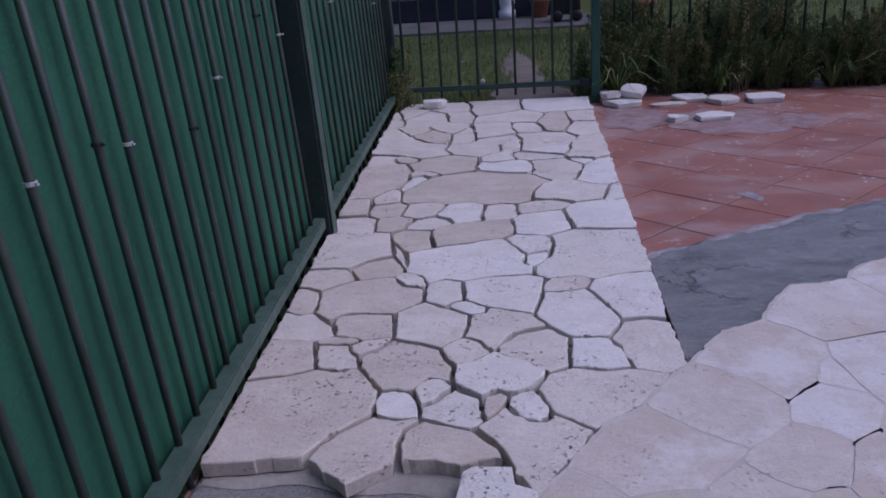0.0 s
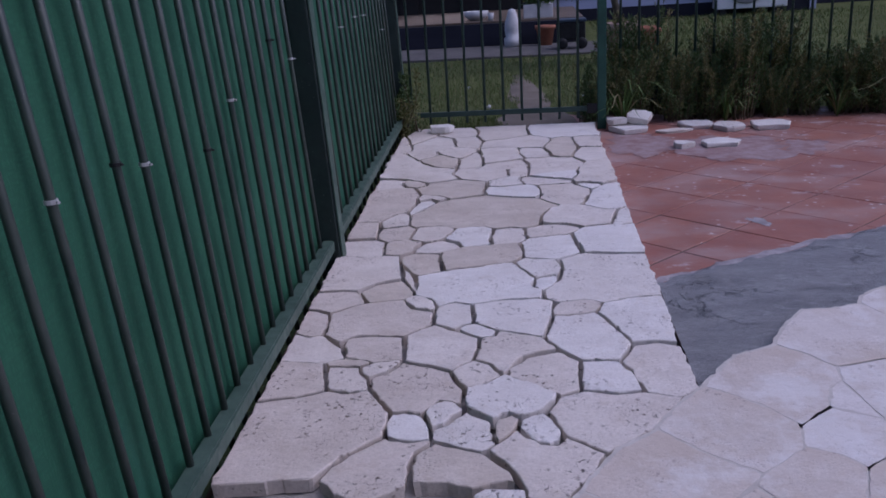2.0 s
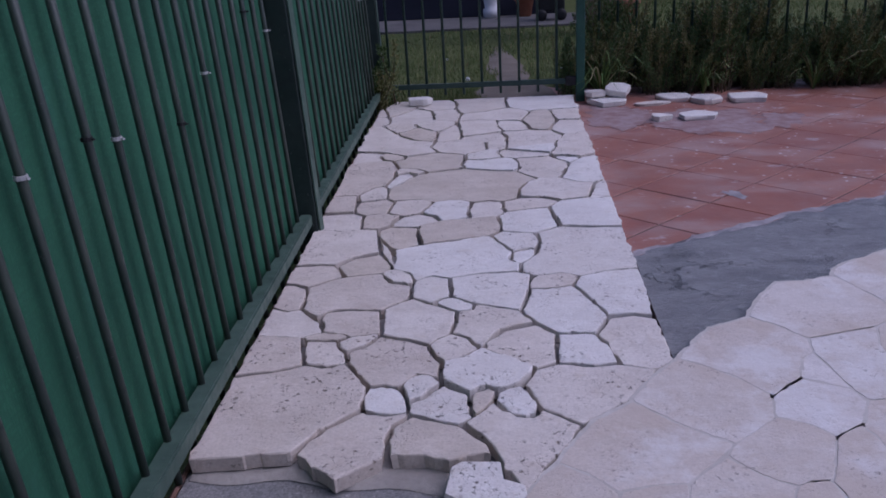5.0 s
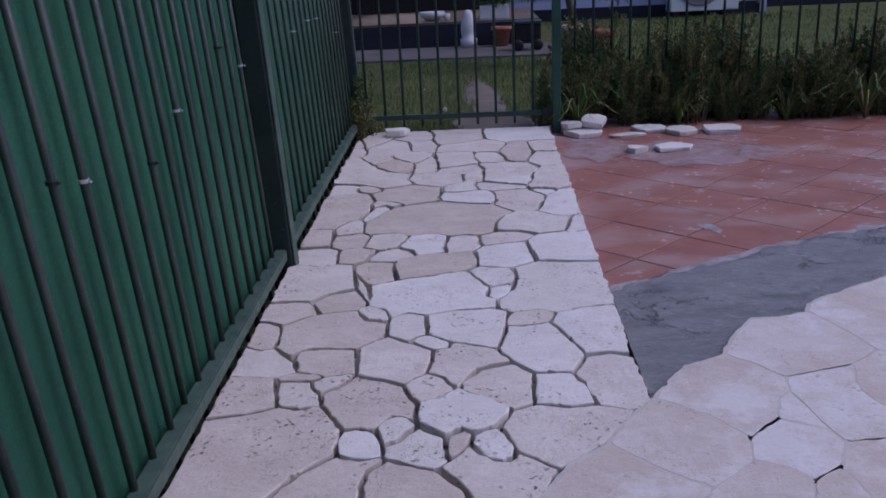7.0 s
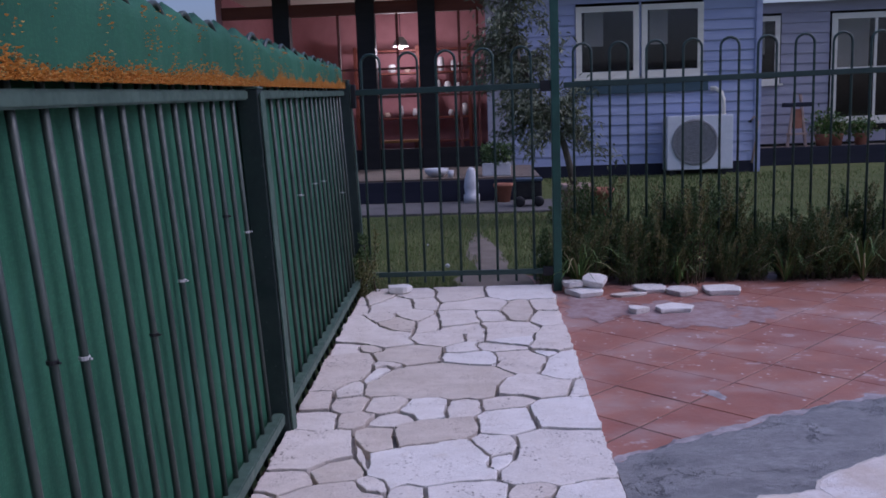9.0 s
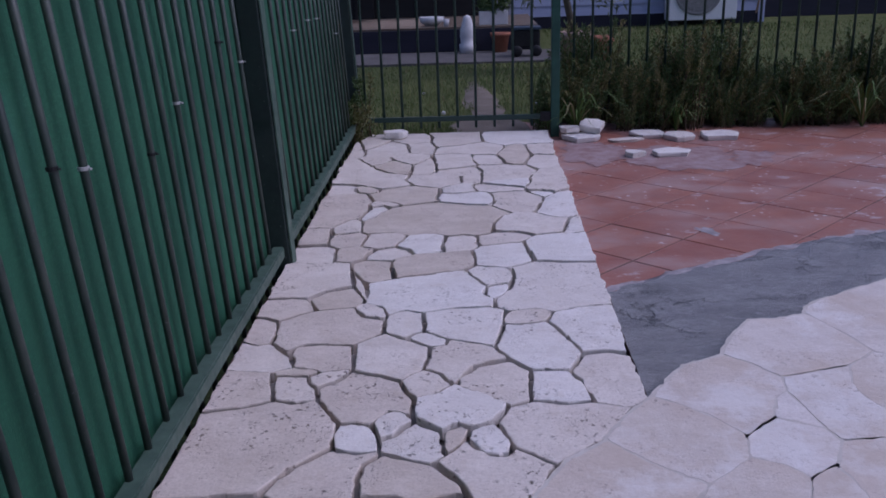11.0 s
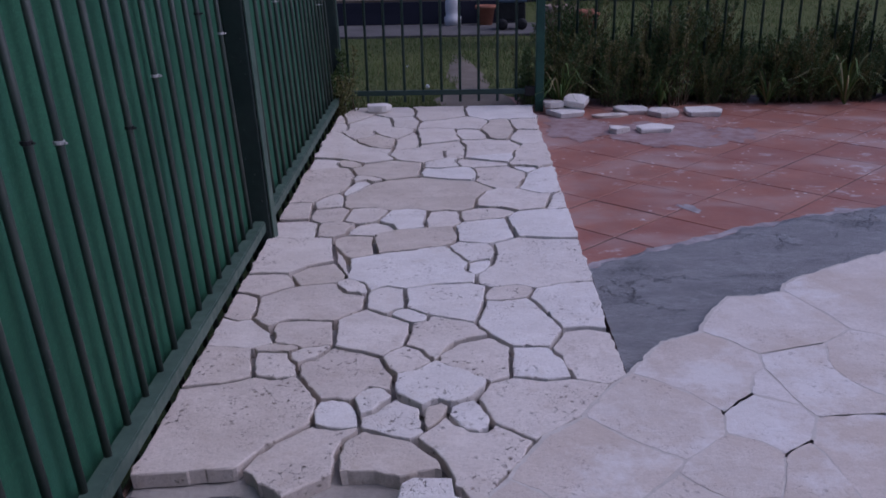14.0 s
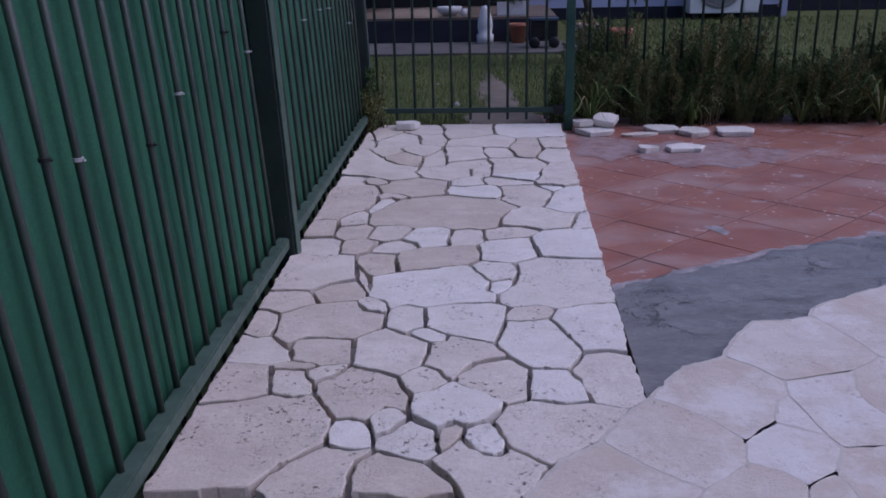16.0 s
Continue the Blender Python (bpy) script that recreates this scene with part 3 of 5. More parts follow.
def shade_cloth():
    """Cloth behind the bars, thrown over the hoops and hanging to just above the rail."""
    base = thing("shade_cloth", "faded green woven shade cloth tied along the fence", "shade cloth", at=(fence_x(2), 2, 0.0))
    bm = bmesh.new()
    ny, nz, rows = 240, 14, []
    for j in range(ny + 1):
        y = -3.9 + (4.84 + 3.9) * j / ny
        row = []
        for k in range(nz + 1):
            top = cloth_top(y) - 0.022 * abs(math.sin((y - 1.29) * math.pi / 0.198))
            z = -0.05 + (top + 0.05) * k / nz
            bulge = 0.010 * noise.noise(Vector((y * 2.3, z * 1.7, 3))) + 0.004 * noise.noise(Vector((y * 8, z * 2.5, 7)))
            row.append(bm.verts.new((lean_x(y, z) - 0.024 + bulge, y, z)))
        for k in range(1, 7):
            top = row[nz].co.z
            hang = top - (top - (top_rail_z(y) + 0.031 + 0.008 * noise.noise(Vector((y * 12, 0, 1))))) * k / 6
            out = 0.017 + 0.004 * math.cos((y - 1.29) * math.tau / 0.0972) + 0.006 * noise.noise(Vector((y * 7, hang * 6, 2)))
            row.append(bm.verts.new((lean_x(y, hang) + out * min(1, k / 1.6), y, hang)))
        rows.append(row)
    for a, b in zip(rows, rows[1:]):
        for k in range(len(a) - 1):
            bm.faces.new((a[k], b[k], b[k + 1], a[k + 1]))
    part("cloth", bm, CLOTH, base, smooth=True)
    rng = np.random.default_rng(12)
    verts, faces = [], []
    for _ in range(26000):
        y = rng.uniform(-0.7, 4.8)
        crowd = 0.5 + 0.5 * noise.noise(Vector((y * 6, 0, 9)))
        up = abs(rng.normal(0, 0.006 + 0.055 * max(0, crowd) ** 3)) if rng.random() < 0.86 else rng.uniform(0, 0.17) * (1 if noise.noise(Vector((y * 9, 4, 4))) > 0.1 else 0)
        r = rng.uniform(0.0008, 0.0024)
        up = min(up, cloth_top(y) - top_rail_z(y) - 0.075)
        c = np.array((lean_x(y, 1.05) + 0.021 + rng.uniform(0, 0.008), y, top_rail_z(y) + 0.026 + up))
        n = len(verts)
        for k in range(5):
            a = k * math.tau / 5 + rng.uniform(0, 1)
            verts.append(c + np.array((rng.uniform(-0.003, 0.003), r * math.cos(a), r * math.sin(a))))
        verts.append(c + np.array((0.0035, 0, 0)))
        faces += [(n + k, n + (k + 1) % 5, n + 5) for k in range(5)]
    soup("lichen", verts, faces, LICHEN, base, "orange lichen crust along the hem")


shade_cloth()


# ---- gate and the fence beyond the tiles ----
def hoop_line(x, y, z0, rail_z, top, half, r=0.0075):
    arch = [(x - half, y, z0)] + [(x - half, y, rail_z)] + [(x - half * math.cos(k * math.pi / 10), y, top - half + half * math.sin(k * math.pi / 10)) for k in range(11)] + [(x + half, y, rail_z), (x + half, y, z0)]
    return tube(bmesh.new(), arch, r, 8)


def gate():
    y = 4.90
    base = thing("gate", "dark green hoop-topped steel bar gate, closed", "gate", at=(0.45, y, 0.0))
    for k in range(5):
        x = 0.019 + 0.2088 * k
        part("hoop_bar", hoop_line(x, y, 0.028, 1.1, 1.322 + 0.008 * k / 4, 0.0522), GATEPAINT, base, smooth=True)
    part("bottom_rail", box(-0.075, 0.955, y - 0.012, y + 0.012, 0.066, 0.094, 0.003), GATEPAINT, base)
    part("top_rail", box(-0.075, 0.955, y - 0.012, y + 0.012, 1.100, 1.132, 0.003), GATEPAINT, base)
    part("hinge", box(0.955, 1.012, y - 0.018, y + 0.018, 1.085, 1.145, 0.004), BLACKTIE, base, "black hinge block")
    part("hinge", box(0.955, 1.012, y - 0.018, y + 0.018, 0.055, 0.105, 0.004), BLACKTIE, base, "black hinge block")
    part("latch", box(-0.095, -0.07, y - 0.02, y + 0.02, 1.03, 1.16, 0.004), BLACKTIE, base, "black latch")
    post = thing("gate_post", "tall green square steel gate post", "gate post", at=(1.037, y, -0.085))
    part("shaft", box(1.013, 1.060, y - 0.024, y + 0.024, -0.085, 1.62, 0.004), POSTPAINT, post)
    part("cap", box(1.010, 1.063, y - 0.027, y + 0.027, 1.62, 1.63, 0.003), POSTPAINT, post)


gate()


def hedge_fence():
    y = 5.15
    for p in range(2):
        x0 = 1.105 + p * 2.2
        base = thing("hoop_top_fence", "dark green hoop-topped steel bar fence behind the hedge", "fence", "hoop-topped fences", at=(x0 + 1.05, y, -0.035))
        for k in range(10):
            x = 1.213 + 0.209 * (k + 10 * p) + 0.11 * p
            part("hoop_bar", hoop_line(x, y, 0.03, 1.15, 1.355 + 0.003 * (x - 1.2), 0.0522), GATEPAINT, base, smooth=True)
        for z, lift in ((0.07, 0.0), (1.108, 0.010)):
            bm = box(x0, x0 + 2.15, y - 0.012, y + 0.012, z, z + 0.032, 0.003)
            for v in bm.verts:
                v.co.z += lift * (v.co.x - 1.06)
            part("rail", bm, GATEPAINT, base)
        post = thing("fence_post", "dark green square steel post in the hedge", "fence post", "fence posts", at=(x0 + 2.18, y, -0.035))
        part("shaft", box(x0 + 2.16, x0 + 2.2, y - 0.02, y + 0.02, -0.035, 1.25, 0.004), POSTPAINT, post)


hedge_fence()


# ---- plants ----
def stalks(rng, n, base_r, spread, high, curl=0.25):
    """n bent stalks rising from a clump; each a list of places."""
    out = []
    for _ in range(n):
        a, b = rng.uniform(0, math.tau), rng.uniform(0, math.tau)
        p = np.array((base_r * math.cos(b) * rng.random(), base_r * math.sin(b) * rng.random(), 0.0))
        h = high * rng.uniform(0.55, 1.1)
        lean = spread * rng.uniform(0.1, 1.0)
        tip = p + np.array((lean * math.cos(a), lean * math.sin(a), h))
        bend = np.array((math.cos(a), math.sin(a), 0)) * curl * lean
        ts = np.linspace(0, 1, 7)
        out.append([tuple(p + (tip - p) * t - bend * math.sin(t * math.pi) * (1 - 0.3 * t)) for t in ts])
    return out


def shrub(seed, high, spread, n_plumes, n_leaf):
    """Upright plumes of short needles, uneven in height, each on its own woody stem."""
    rng = np.random.default_rng(seed)
    base = thing("shrub", "dark dense needle-leaved shrub with upright plumes", "shrub", "hedge shrubs against the fence")
    bm = bmesh.new()
    sets = ([], []), ([], [])
    for k, s in enumerate(stalks(rng, n_plumes, 0.14, spread, high, 0.12)):
        tube(bm, s, [0.005, 0.0045, 0.004, 0.0034, 0.0026, 0.0018, 0.001], 4, False)
        p = np.array(s)
        tips, dirs = sets[0 if rng.random() < 0.62 else 1]
        fat = rng.uniform(0.022, 0.040)
        for _ in range(n_leaf):
            t = rng.uniform(0.05, 1) ** 0.75 * 6
            i = min(int(t), 5)
            up = (p[i + 1] - p[i]) / np.linalg.norm(p[i + 1] - p[i])
            out = rng.normal(0, 1, 3)
            out = out / np.linalg.norm(out)
            r = fat * (1 - (t / 6) ** 3 * 0.85) * rng.random() ** 0.5
            tips.append(p[i] + (p[i + 1] - p[i]) * (t - i) + out * r)
            dirs.append(up * 0.9 + out * 0.7 + rng.normal(0, 0.25, 3))
    part("woody_base", bm, STEM, base, "thin brown stems")
    for (tips, dirs), paint, words in ((sets[0], ROSEMARY, ""), (sets[1], PALENEEDLE, "paler olive plumes")):
        v, f = leaves(rng, tips, dirs, 0.026, 0.0042, 0.05)
        soup("foliage", v, f, paint, base, words)
    return base


def strap_clump(seed, n=34, high=0.22, reach=0.34):
    rng = np.random.default_rng(seed)
    base = thing("grass_clump", "clump of long arching green and straw strap leaves", "grass clump", "grass clumps along the hedge")
    verts, faces = [], []
    for _ in range(n):
        a = rng.uniform(0, math.tau)
        h, r, w = high * rng.uniform(0.5, 1.15), reach * rng.uniform(0.3, 1.1), rng.uniform(0.003, 0.0065)
        s = np.array((-math.sin(a), math.cos(a), 0)) * w
        k0 = len(verts)
        for k in range(8):
            t = k / 7
            p = np.array((math.cos(a) * r * t ** 1.3, math.sin(a) * r * t ** 1.3, h * math.sin(min(1.0, t * 1.12) * math.pi * 0.72)))
            verts += [p - s * (1 - t * 0.85), p + s * (1 - t * 0.85)]
        faces += [(k0 + 2 * k, k0 + 2 * k + 1, k0 + 2 * k + 3, k0 + 2 * k + 2) for k in range(7)]
    soup("foliage", verts, faces, STRAP, base)
    return base


def hedge():
    rng = random.Random(17)
    kinds = [shrub(40 + k, 0.50 + 0.035 * k, 0.26, 62, 190) for k in range(4)]
    clumps = [strap_clump(60 + k) for k in range(3)]
    used_s, used_c = set(), set()
    x, i = 1.16, 0
    while x < 4.3:
        for depth, y in enumerate((5.28, 5.09)):
            k = (i * 3 + depth * 2) % 4
            grow = rng.uniform(0.8, 1.12) * (1.08 if depth == 0 else 0.86) * (0.78 if x < 1.35 else 0.99) * (1.0 - 0.12 * max(0, min(1, x - 2.0)) - 0.24 * max(0, min(1, (x - 2.6) / 0.6)))
            m = pose(x + rng.uniform(-0.05, 0.05) + 0.09 * depth, y + rng.uniform(-0.03, 0.03), -0.04, rng.uniform(-4, 4), rng.uniform(-4, 4), rng.uniform(0, 360)) @ Matrix.Scale(grow, 4)
            if k in used_s:
                copy_thing(kinds[k], m)
            else:
                kinds[k].matrix_basis = m
                used_s.add(k)
        if i % 3 == 0:
            k = (i // 3) % 3
            m = pose(x + rng.uniform(-0.1, 0.1), 4.97 + rng.uniform(-0.04, 0.05), -0.04, 0, 0, rng.uniform(0, 360)) @ Matrix.Scale(rng.uniform(0.75, 1.15), 4)
            if k in used_c:
                copy_thing(clumps[k], m)
            else:
                clumps[k].matrix_basis = m
                used_c.add(k)
        x += 0.185 + rng.uniform(-0.02, 0.03)
        i += 1
    small = shrub(77, 0.42, 0.13, 20, 150)
    tagged(small, "small leafy shrub squeezed between fence and gate", group="shrubs by the gate")
    small.matrix_basis = pose(-0.105, 4.78, -0.085, 0, 0, 30)
    near = copy_thing(small, pose(1.0, 5.06, -0.04, 0, 0, 140) @ Matrix.Scale(0.8, 4))
    tagged(near, "small leafy shrub growing behind the gate post")


hedge()


def lawn_blades():
    """Grass blades over the lawn, thinned towards the house."""
    rng = np.random.default_rng(5)
    n = 46000
    y = 5.02 + 9.3 * rng.random(n) ** 1.7
    x = rng.uniform(-1.6, 1, n) + (y - 5) * rng.uniform(-0.15, 0.62, n) + rng.random(n) * 1.6
    on_path = np.abs(x - (0.72 - 0.075 * (y - 5))) < 0.22 - 0.08 * (y - 5) + 0.07 * np.sin(y * 5)
    keep = ~((x > 1.0) & (y < 5.36)) & ~(on_path & (y < 8.2)) & ~((y > 9.0) & (x < 1.5))
    x, y = x[keep], y[keep]
    n = len(x)
    a = rng.uniform(0, math.tau, n)
    h, w = rng.uniform(0.018, 0.048, n) * (1 + 0.05 * (y - 5)), rng.uniform(0.0018, 0.0035, n) * (1 + 0.12 * (y - 5))
    p = np.stack([x, y, np.full(n, -0.04)], 1)
    s = np.stack([np.cos(a) * w, np.sin(a) * w, np.zeros(n)], 1)
    tip = p + np.stack([rng.normal(0, 0.012, n), rng.normal(0, 0.012, n), h], 1)
    v = np.stack([p - s, p + s, tip], 1).reshape(-1, 3)
    ob = soup("lawn_grass", v, [(3 * i, 3 * i + 1, 3 * i + 2) for i in range(n)], BLADE)
    tagged(ob, "short patchy green lawn grass blades", "grass", kind="stuff")


lawn_blades()


def footpath():
    bm = bmesh.new()
    rng = random.Random(3)
    rows = []
    for k in range(14):
        y = 4.935 + k * 0.2
        c, w = 0.70 - 0.07 * (y - 5), max(0.03, 0.29 - 0.095 * (y - 4.95)) + rng.uniform(-0.03, 0.03)
        rows.append([bm.verts.new((c - w + rng.uniform(-0.02, 0.02), y, -0.045)), bm.verts.new((c - w * 0.8, y, -0.032)), bm.verts.new((c, y, -0.029)), bm.verts.new((c + w * 0.8, y, -0.032)), bm.verts.new((c + w, y, -0.045))])
    for a, b in zip(rows, rows[1:]):
        for i in range(4):
            bm.faces.new((a[i], a[i + 1], b[i + 1], b[i]))
    tagged(part("footpath", bm, PATHDIRT, smooth=True), "worn pinkish path narrowing across the lawn", "footpath", kind="structure")
    rng = random.Random(6)
    for x, y, s in ((0.36, 5.75, 0.016), (0.15, 6.8, 0.01), (1.0, 6.1, 0.01)):
        bm = bmesh.new()
        bmesh.ops.create_icosphere(bm, subdivisions=2, radius=s)
        for v in bm.verts:
            v.co = Vector((x, y, -0.028 + s * 0.4)) + v.co * rng.uniform(0.8, 1.15)
            v.co.z = max(v.co.z, -0.04)
        tagged(part("pebble", bm, CERAMIC), "small white pebble lying in the lawn", "pebble", "pebbles in the lawn")


footpath()


# ---- porch and houses beyond the lawn ----
def weatherboards(parent, x0, x1, y, z0, z1, material, gap=0.165, holes=()):
    """Lapped boards, each a piece; holes are (x0, x1, z0, z1)."""
    z = z0
    while z < z1 - 0.02:
        spans = [(x0, x1)]
        for hx0, hx1, hz0, hz1 in holes:
            if z + gap > hz0 + 0.02 and z < hz1 - 0.02:
                spans = [s for a, b in spans for s in ((a, min(b, hx0)), (max(a, hx1), b)) if s[1] - s[0] > 0.02]
        for a, b in spans:
            bm = bmesh.new()
            top = min(z + gap + 0.015, z1)
            q = [bm.verts.new(c) for c in ((a, y - 0.028, z), (b, y - 0.028, z), (b, y - 0.006, top), (a, y - 0.006, top), (a, y, z), (b, y, z), (b, y, top), (a, y, top))]
            for f in ((0, 1, 2, 3), (4, 7, 6, 5), (0, 4, 5, 1), (3, 2, 6, 7), (0, 3, 7, 4), (1, 5, 6, 2)):
                bm.faces.new([q[i] for i in f])
            part("weatherboard", bm, material, parent)
        z += gap


def window_unit(parent, x0, x1, z0, z1, y, frame_w=0.095, mullion=None):
    w = part("window", box(x0, x1, y - 0.055, y - 0.03, z0, z0 + frame_w, 0.004), CREAM, parent, "cream painted timber window")
    part("frame_top", box(x0, x1, y - 0.055, y - 0.03, z1 - frame_w, z1, 0.004), CREAM, w)
    for a in (x0, x1 - frame_w):
        part("frame_side", box(a, a + frame_w, y - 0.053, y - 0.028, z0 + frame_w, z1 - frame_w, 0.004), CREAM, w)
    if mullion:
        part("mullion", box(mullion - 0.025, mullion + 0.025, y - 0.052, y - 0.03, z0 + frame_w, z1 - frame_w, 0.004), CREAM, w)
    part("sill", box(x0 - 0.05, x1 + 0.05, y - 0.10, y - 0.03, z0 - 0.04, z0, 0.006), CREAM, w)
    part("pane", box(x0 + frame_w, x1 - frame_w, y - 0.04, y - 0.036, z0 + frame_w, z1 - frame_w, 0), GLASS, w).visible_shadow = False
    part("blind", box(x0 + frame_w + 0.06, x0 + (x1 - x0) * 0.45, y + 0.10, y + 0.11, z0 + (z1 - z0) * 0.45, z1, 0.002), CREAM, w, "half-drawn cream blind")
    return w


def house():
    y, x0, x1 = 14.5, 1.0, 5.02
    base = thing("house", "lilac-blue weatherboard house with cream windows", "house", at=(3, y, -0.035))
    holes = [(2.10, 3.13, 1.60, 2.75), (3.17, 4.17, 1.60, 2.75)]
    weatherboards(base, x0, x1, y, 0.16, 3.0, WEATHERBOARD, 0.165, holes)
    part("skirting", box(x0, x1, y - 0.02, y + 0.02, -0.05, 0.16, 0.004), NAVY, base, "dark navy base board")
    for a, b, c, d in holes:
        window_unit(base, a, b, c, d, y)
    part("apron_board", box(2.0, 4.25, y - 0.06, y - 0.028, 1.33, 1.555, 0.006), TEAL, base, "dark teal board under the windows")
    part("corner_board", box(x1 - 0.01, x1 + 0.09, y - 0.05, y + 0.05, -0.03, 3.0, 0.006), WEATHERBOARD, base, "lilac corner board")
    part("side_wall", box(x1 - 0.02, x1 + 0.02, y + 0.05, 17.0, -0.03, 3.0, 0.004), WEATHERBOARD, base)
    # panels behind the windows, their darkness painted in place of room shade
    part("room", box(x0, x1 - 0.05, y + 1.6, y + 1.7, 0, 3.0, 0), ROOMSHADE, base, "near-black panel painted as the unlit room's shade")
    part("ceiling_board", box(x0, x1, y + 0.01, y + 1.6, 2.95, 3.0, 0), ROOMSHADE, base)
    part("room_floor", box(x0, x1 - 0.05, y + 0.01, y + 1.6, 0.30, 0.34, 0), ROOMSHADE, base)
    part("room_side", box(x0, x0 + 0.05, y + 0.01, y + 1.6, 0.34, 2.95, 0), ROOMSHADE, base)
    yb = 17.0
    weatherboards(base, x1, 9.8, yb, 0.33, 3.0, GREYBOARD, 0.19, [(5.75, 6.25, 1.45, 2.8), (7.15, 8.9, 0.66, 2.8)])
    window_unit(base, 5.78, 6.22, 1.48, 2.75, yb)
    window_unit(base, 7.18, 8.86, 0.70, 2.75, yb, 0.11, 8.0)
    part("transom", box(7.2, 8.84, yb - 0.057, yb - 0.03, 1.66, 1.74, 0.004), CREAM, base, "cream transom rail")
    part("back_room", box(5.1, 9.8, yb + 0.9, yb + 1.0, 0, 3.0, 0), ROOMSHADE, base, "near-black panel painted as the unlit room's shade")
    part("deck_edge", box(5.11, 9.8, 16.0, 16.06, -0.05, 0.29, 0.006), NAVY, base, "navy deck edge board")
    part("deck", box(5.11, 9.8, 16.06, 17.0, 0.24, 0.28, 0.006), DECK, base, "weathered timber deck")
    part("eave", box(1.03, 5.4, y - 0.30, y + 0.1, 3.0, 3.055, 0.01), CREAM, base, "cream eave")
    for a, b, y0, y1 in ((-6, 1.02, 12.3, 19), (1.03, 5.4, 14.2, 19), (5.41, 10, 16.7, 21)):
        roof = bmesh.new()
        q = [roof.verts.new(c) for c in ((a, y0, 3.14), (b, y0, 3.14), (b, y1, 5.0), (a, y1, 5.0), (a, y0, 3.06), (b, y0, 3.06), (b, y1, 4.92), (a, y1, 4.92))]
        for f in ((0, 1, 2, 3), (7, 6, 5, 4), (0, 4, 5, 1), (1, 5, 6, 2), (2, 6, 7, 3), (3, 7, 4, 0)):
            roof.faces.new([q[i] for i in f])
        part("roof", roof, ROOFING, base, "grey sheet roof")
    # the glazed living room that opens on the porch
    yl = 13.2
    for a, b in ((-1.33, -1.05), (-0.39, -0.13), (-2.6, -2.35)):
        part("pillar", box(a, b, yl - 0.09, yl + 0.09, 0.26, 3.05, 0.008), BLACKWOOD, base, "black painted pillar")
    part("low_wall", box(-3.4, 0.62, yl - 0.04, yl + 0.04, 0.26, 0.58, 0.006), BLACKWOOD, base, "low black wall under the opening")
    part("end_wall", box(0.62, 1.0, yl - 0.06, 14.5, -0.03, 3.05, 0.006), GREYBOARD, base)
    part("back_wall", box(-3.5, 1.0, 16.2, 16.3, 0, 3.05, 0), PINK, base, "pink painted room wall")
    part("side_wall", box(-3.5, -3.4, yl, 16.2, 0, 3.05, 0), PINK, base)
    part("room_floor", box(-3.5, 1.0, yl, 16.2, 0.25, 0.30, 0), DECK, base)
    part("room_ceiling", box(-3.5, 1.0, yl - 1.0, 16.2, 3.0, 3.05, 0), CREAM, base)
    part("beam", box(-3.4, 0.62, yl - 0.05, yl + 0.05, 2.62, 2.80, 0.006), REDWOOD, base, "red stained beam")
    for z in (1.78, 1.36):
        part("glazing_bar", box(-3.4, 0.62, yl - 0.02, yl + 0.02, z, z + 0.035, 0.003), REDWOOD, base, "red stained glazing bar")
    for x in (-0.72, 0.22, 0.50, -1.62):
        part("mullion", box(x - 0.02, x + 0.02, yl - 0.02, yl + 0.02, 0.58, 2.62, 0.003), REDWOOD, base, "red stained mullion")


house()


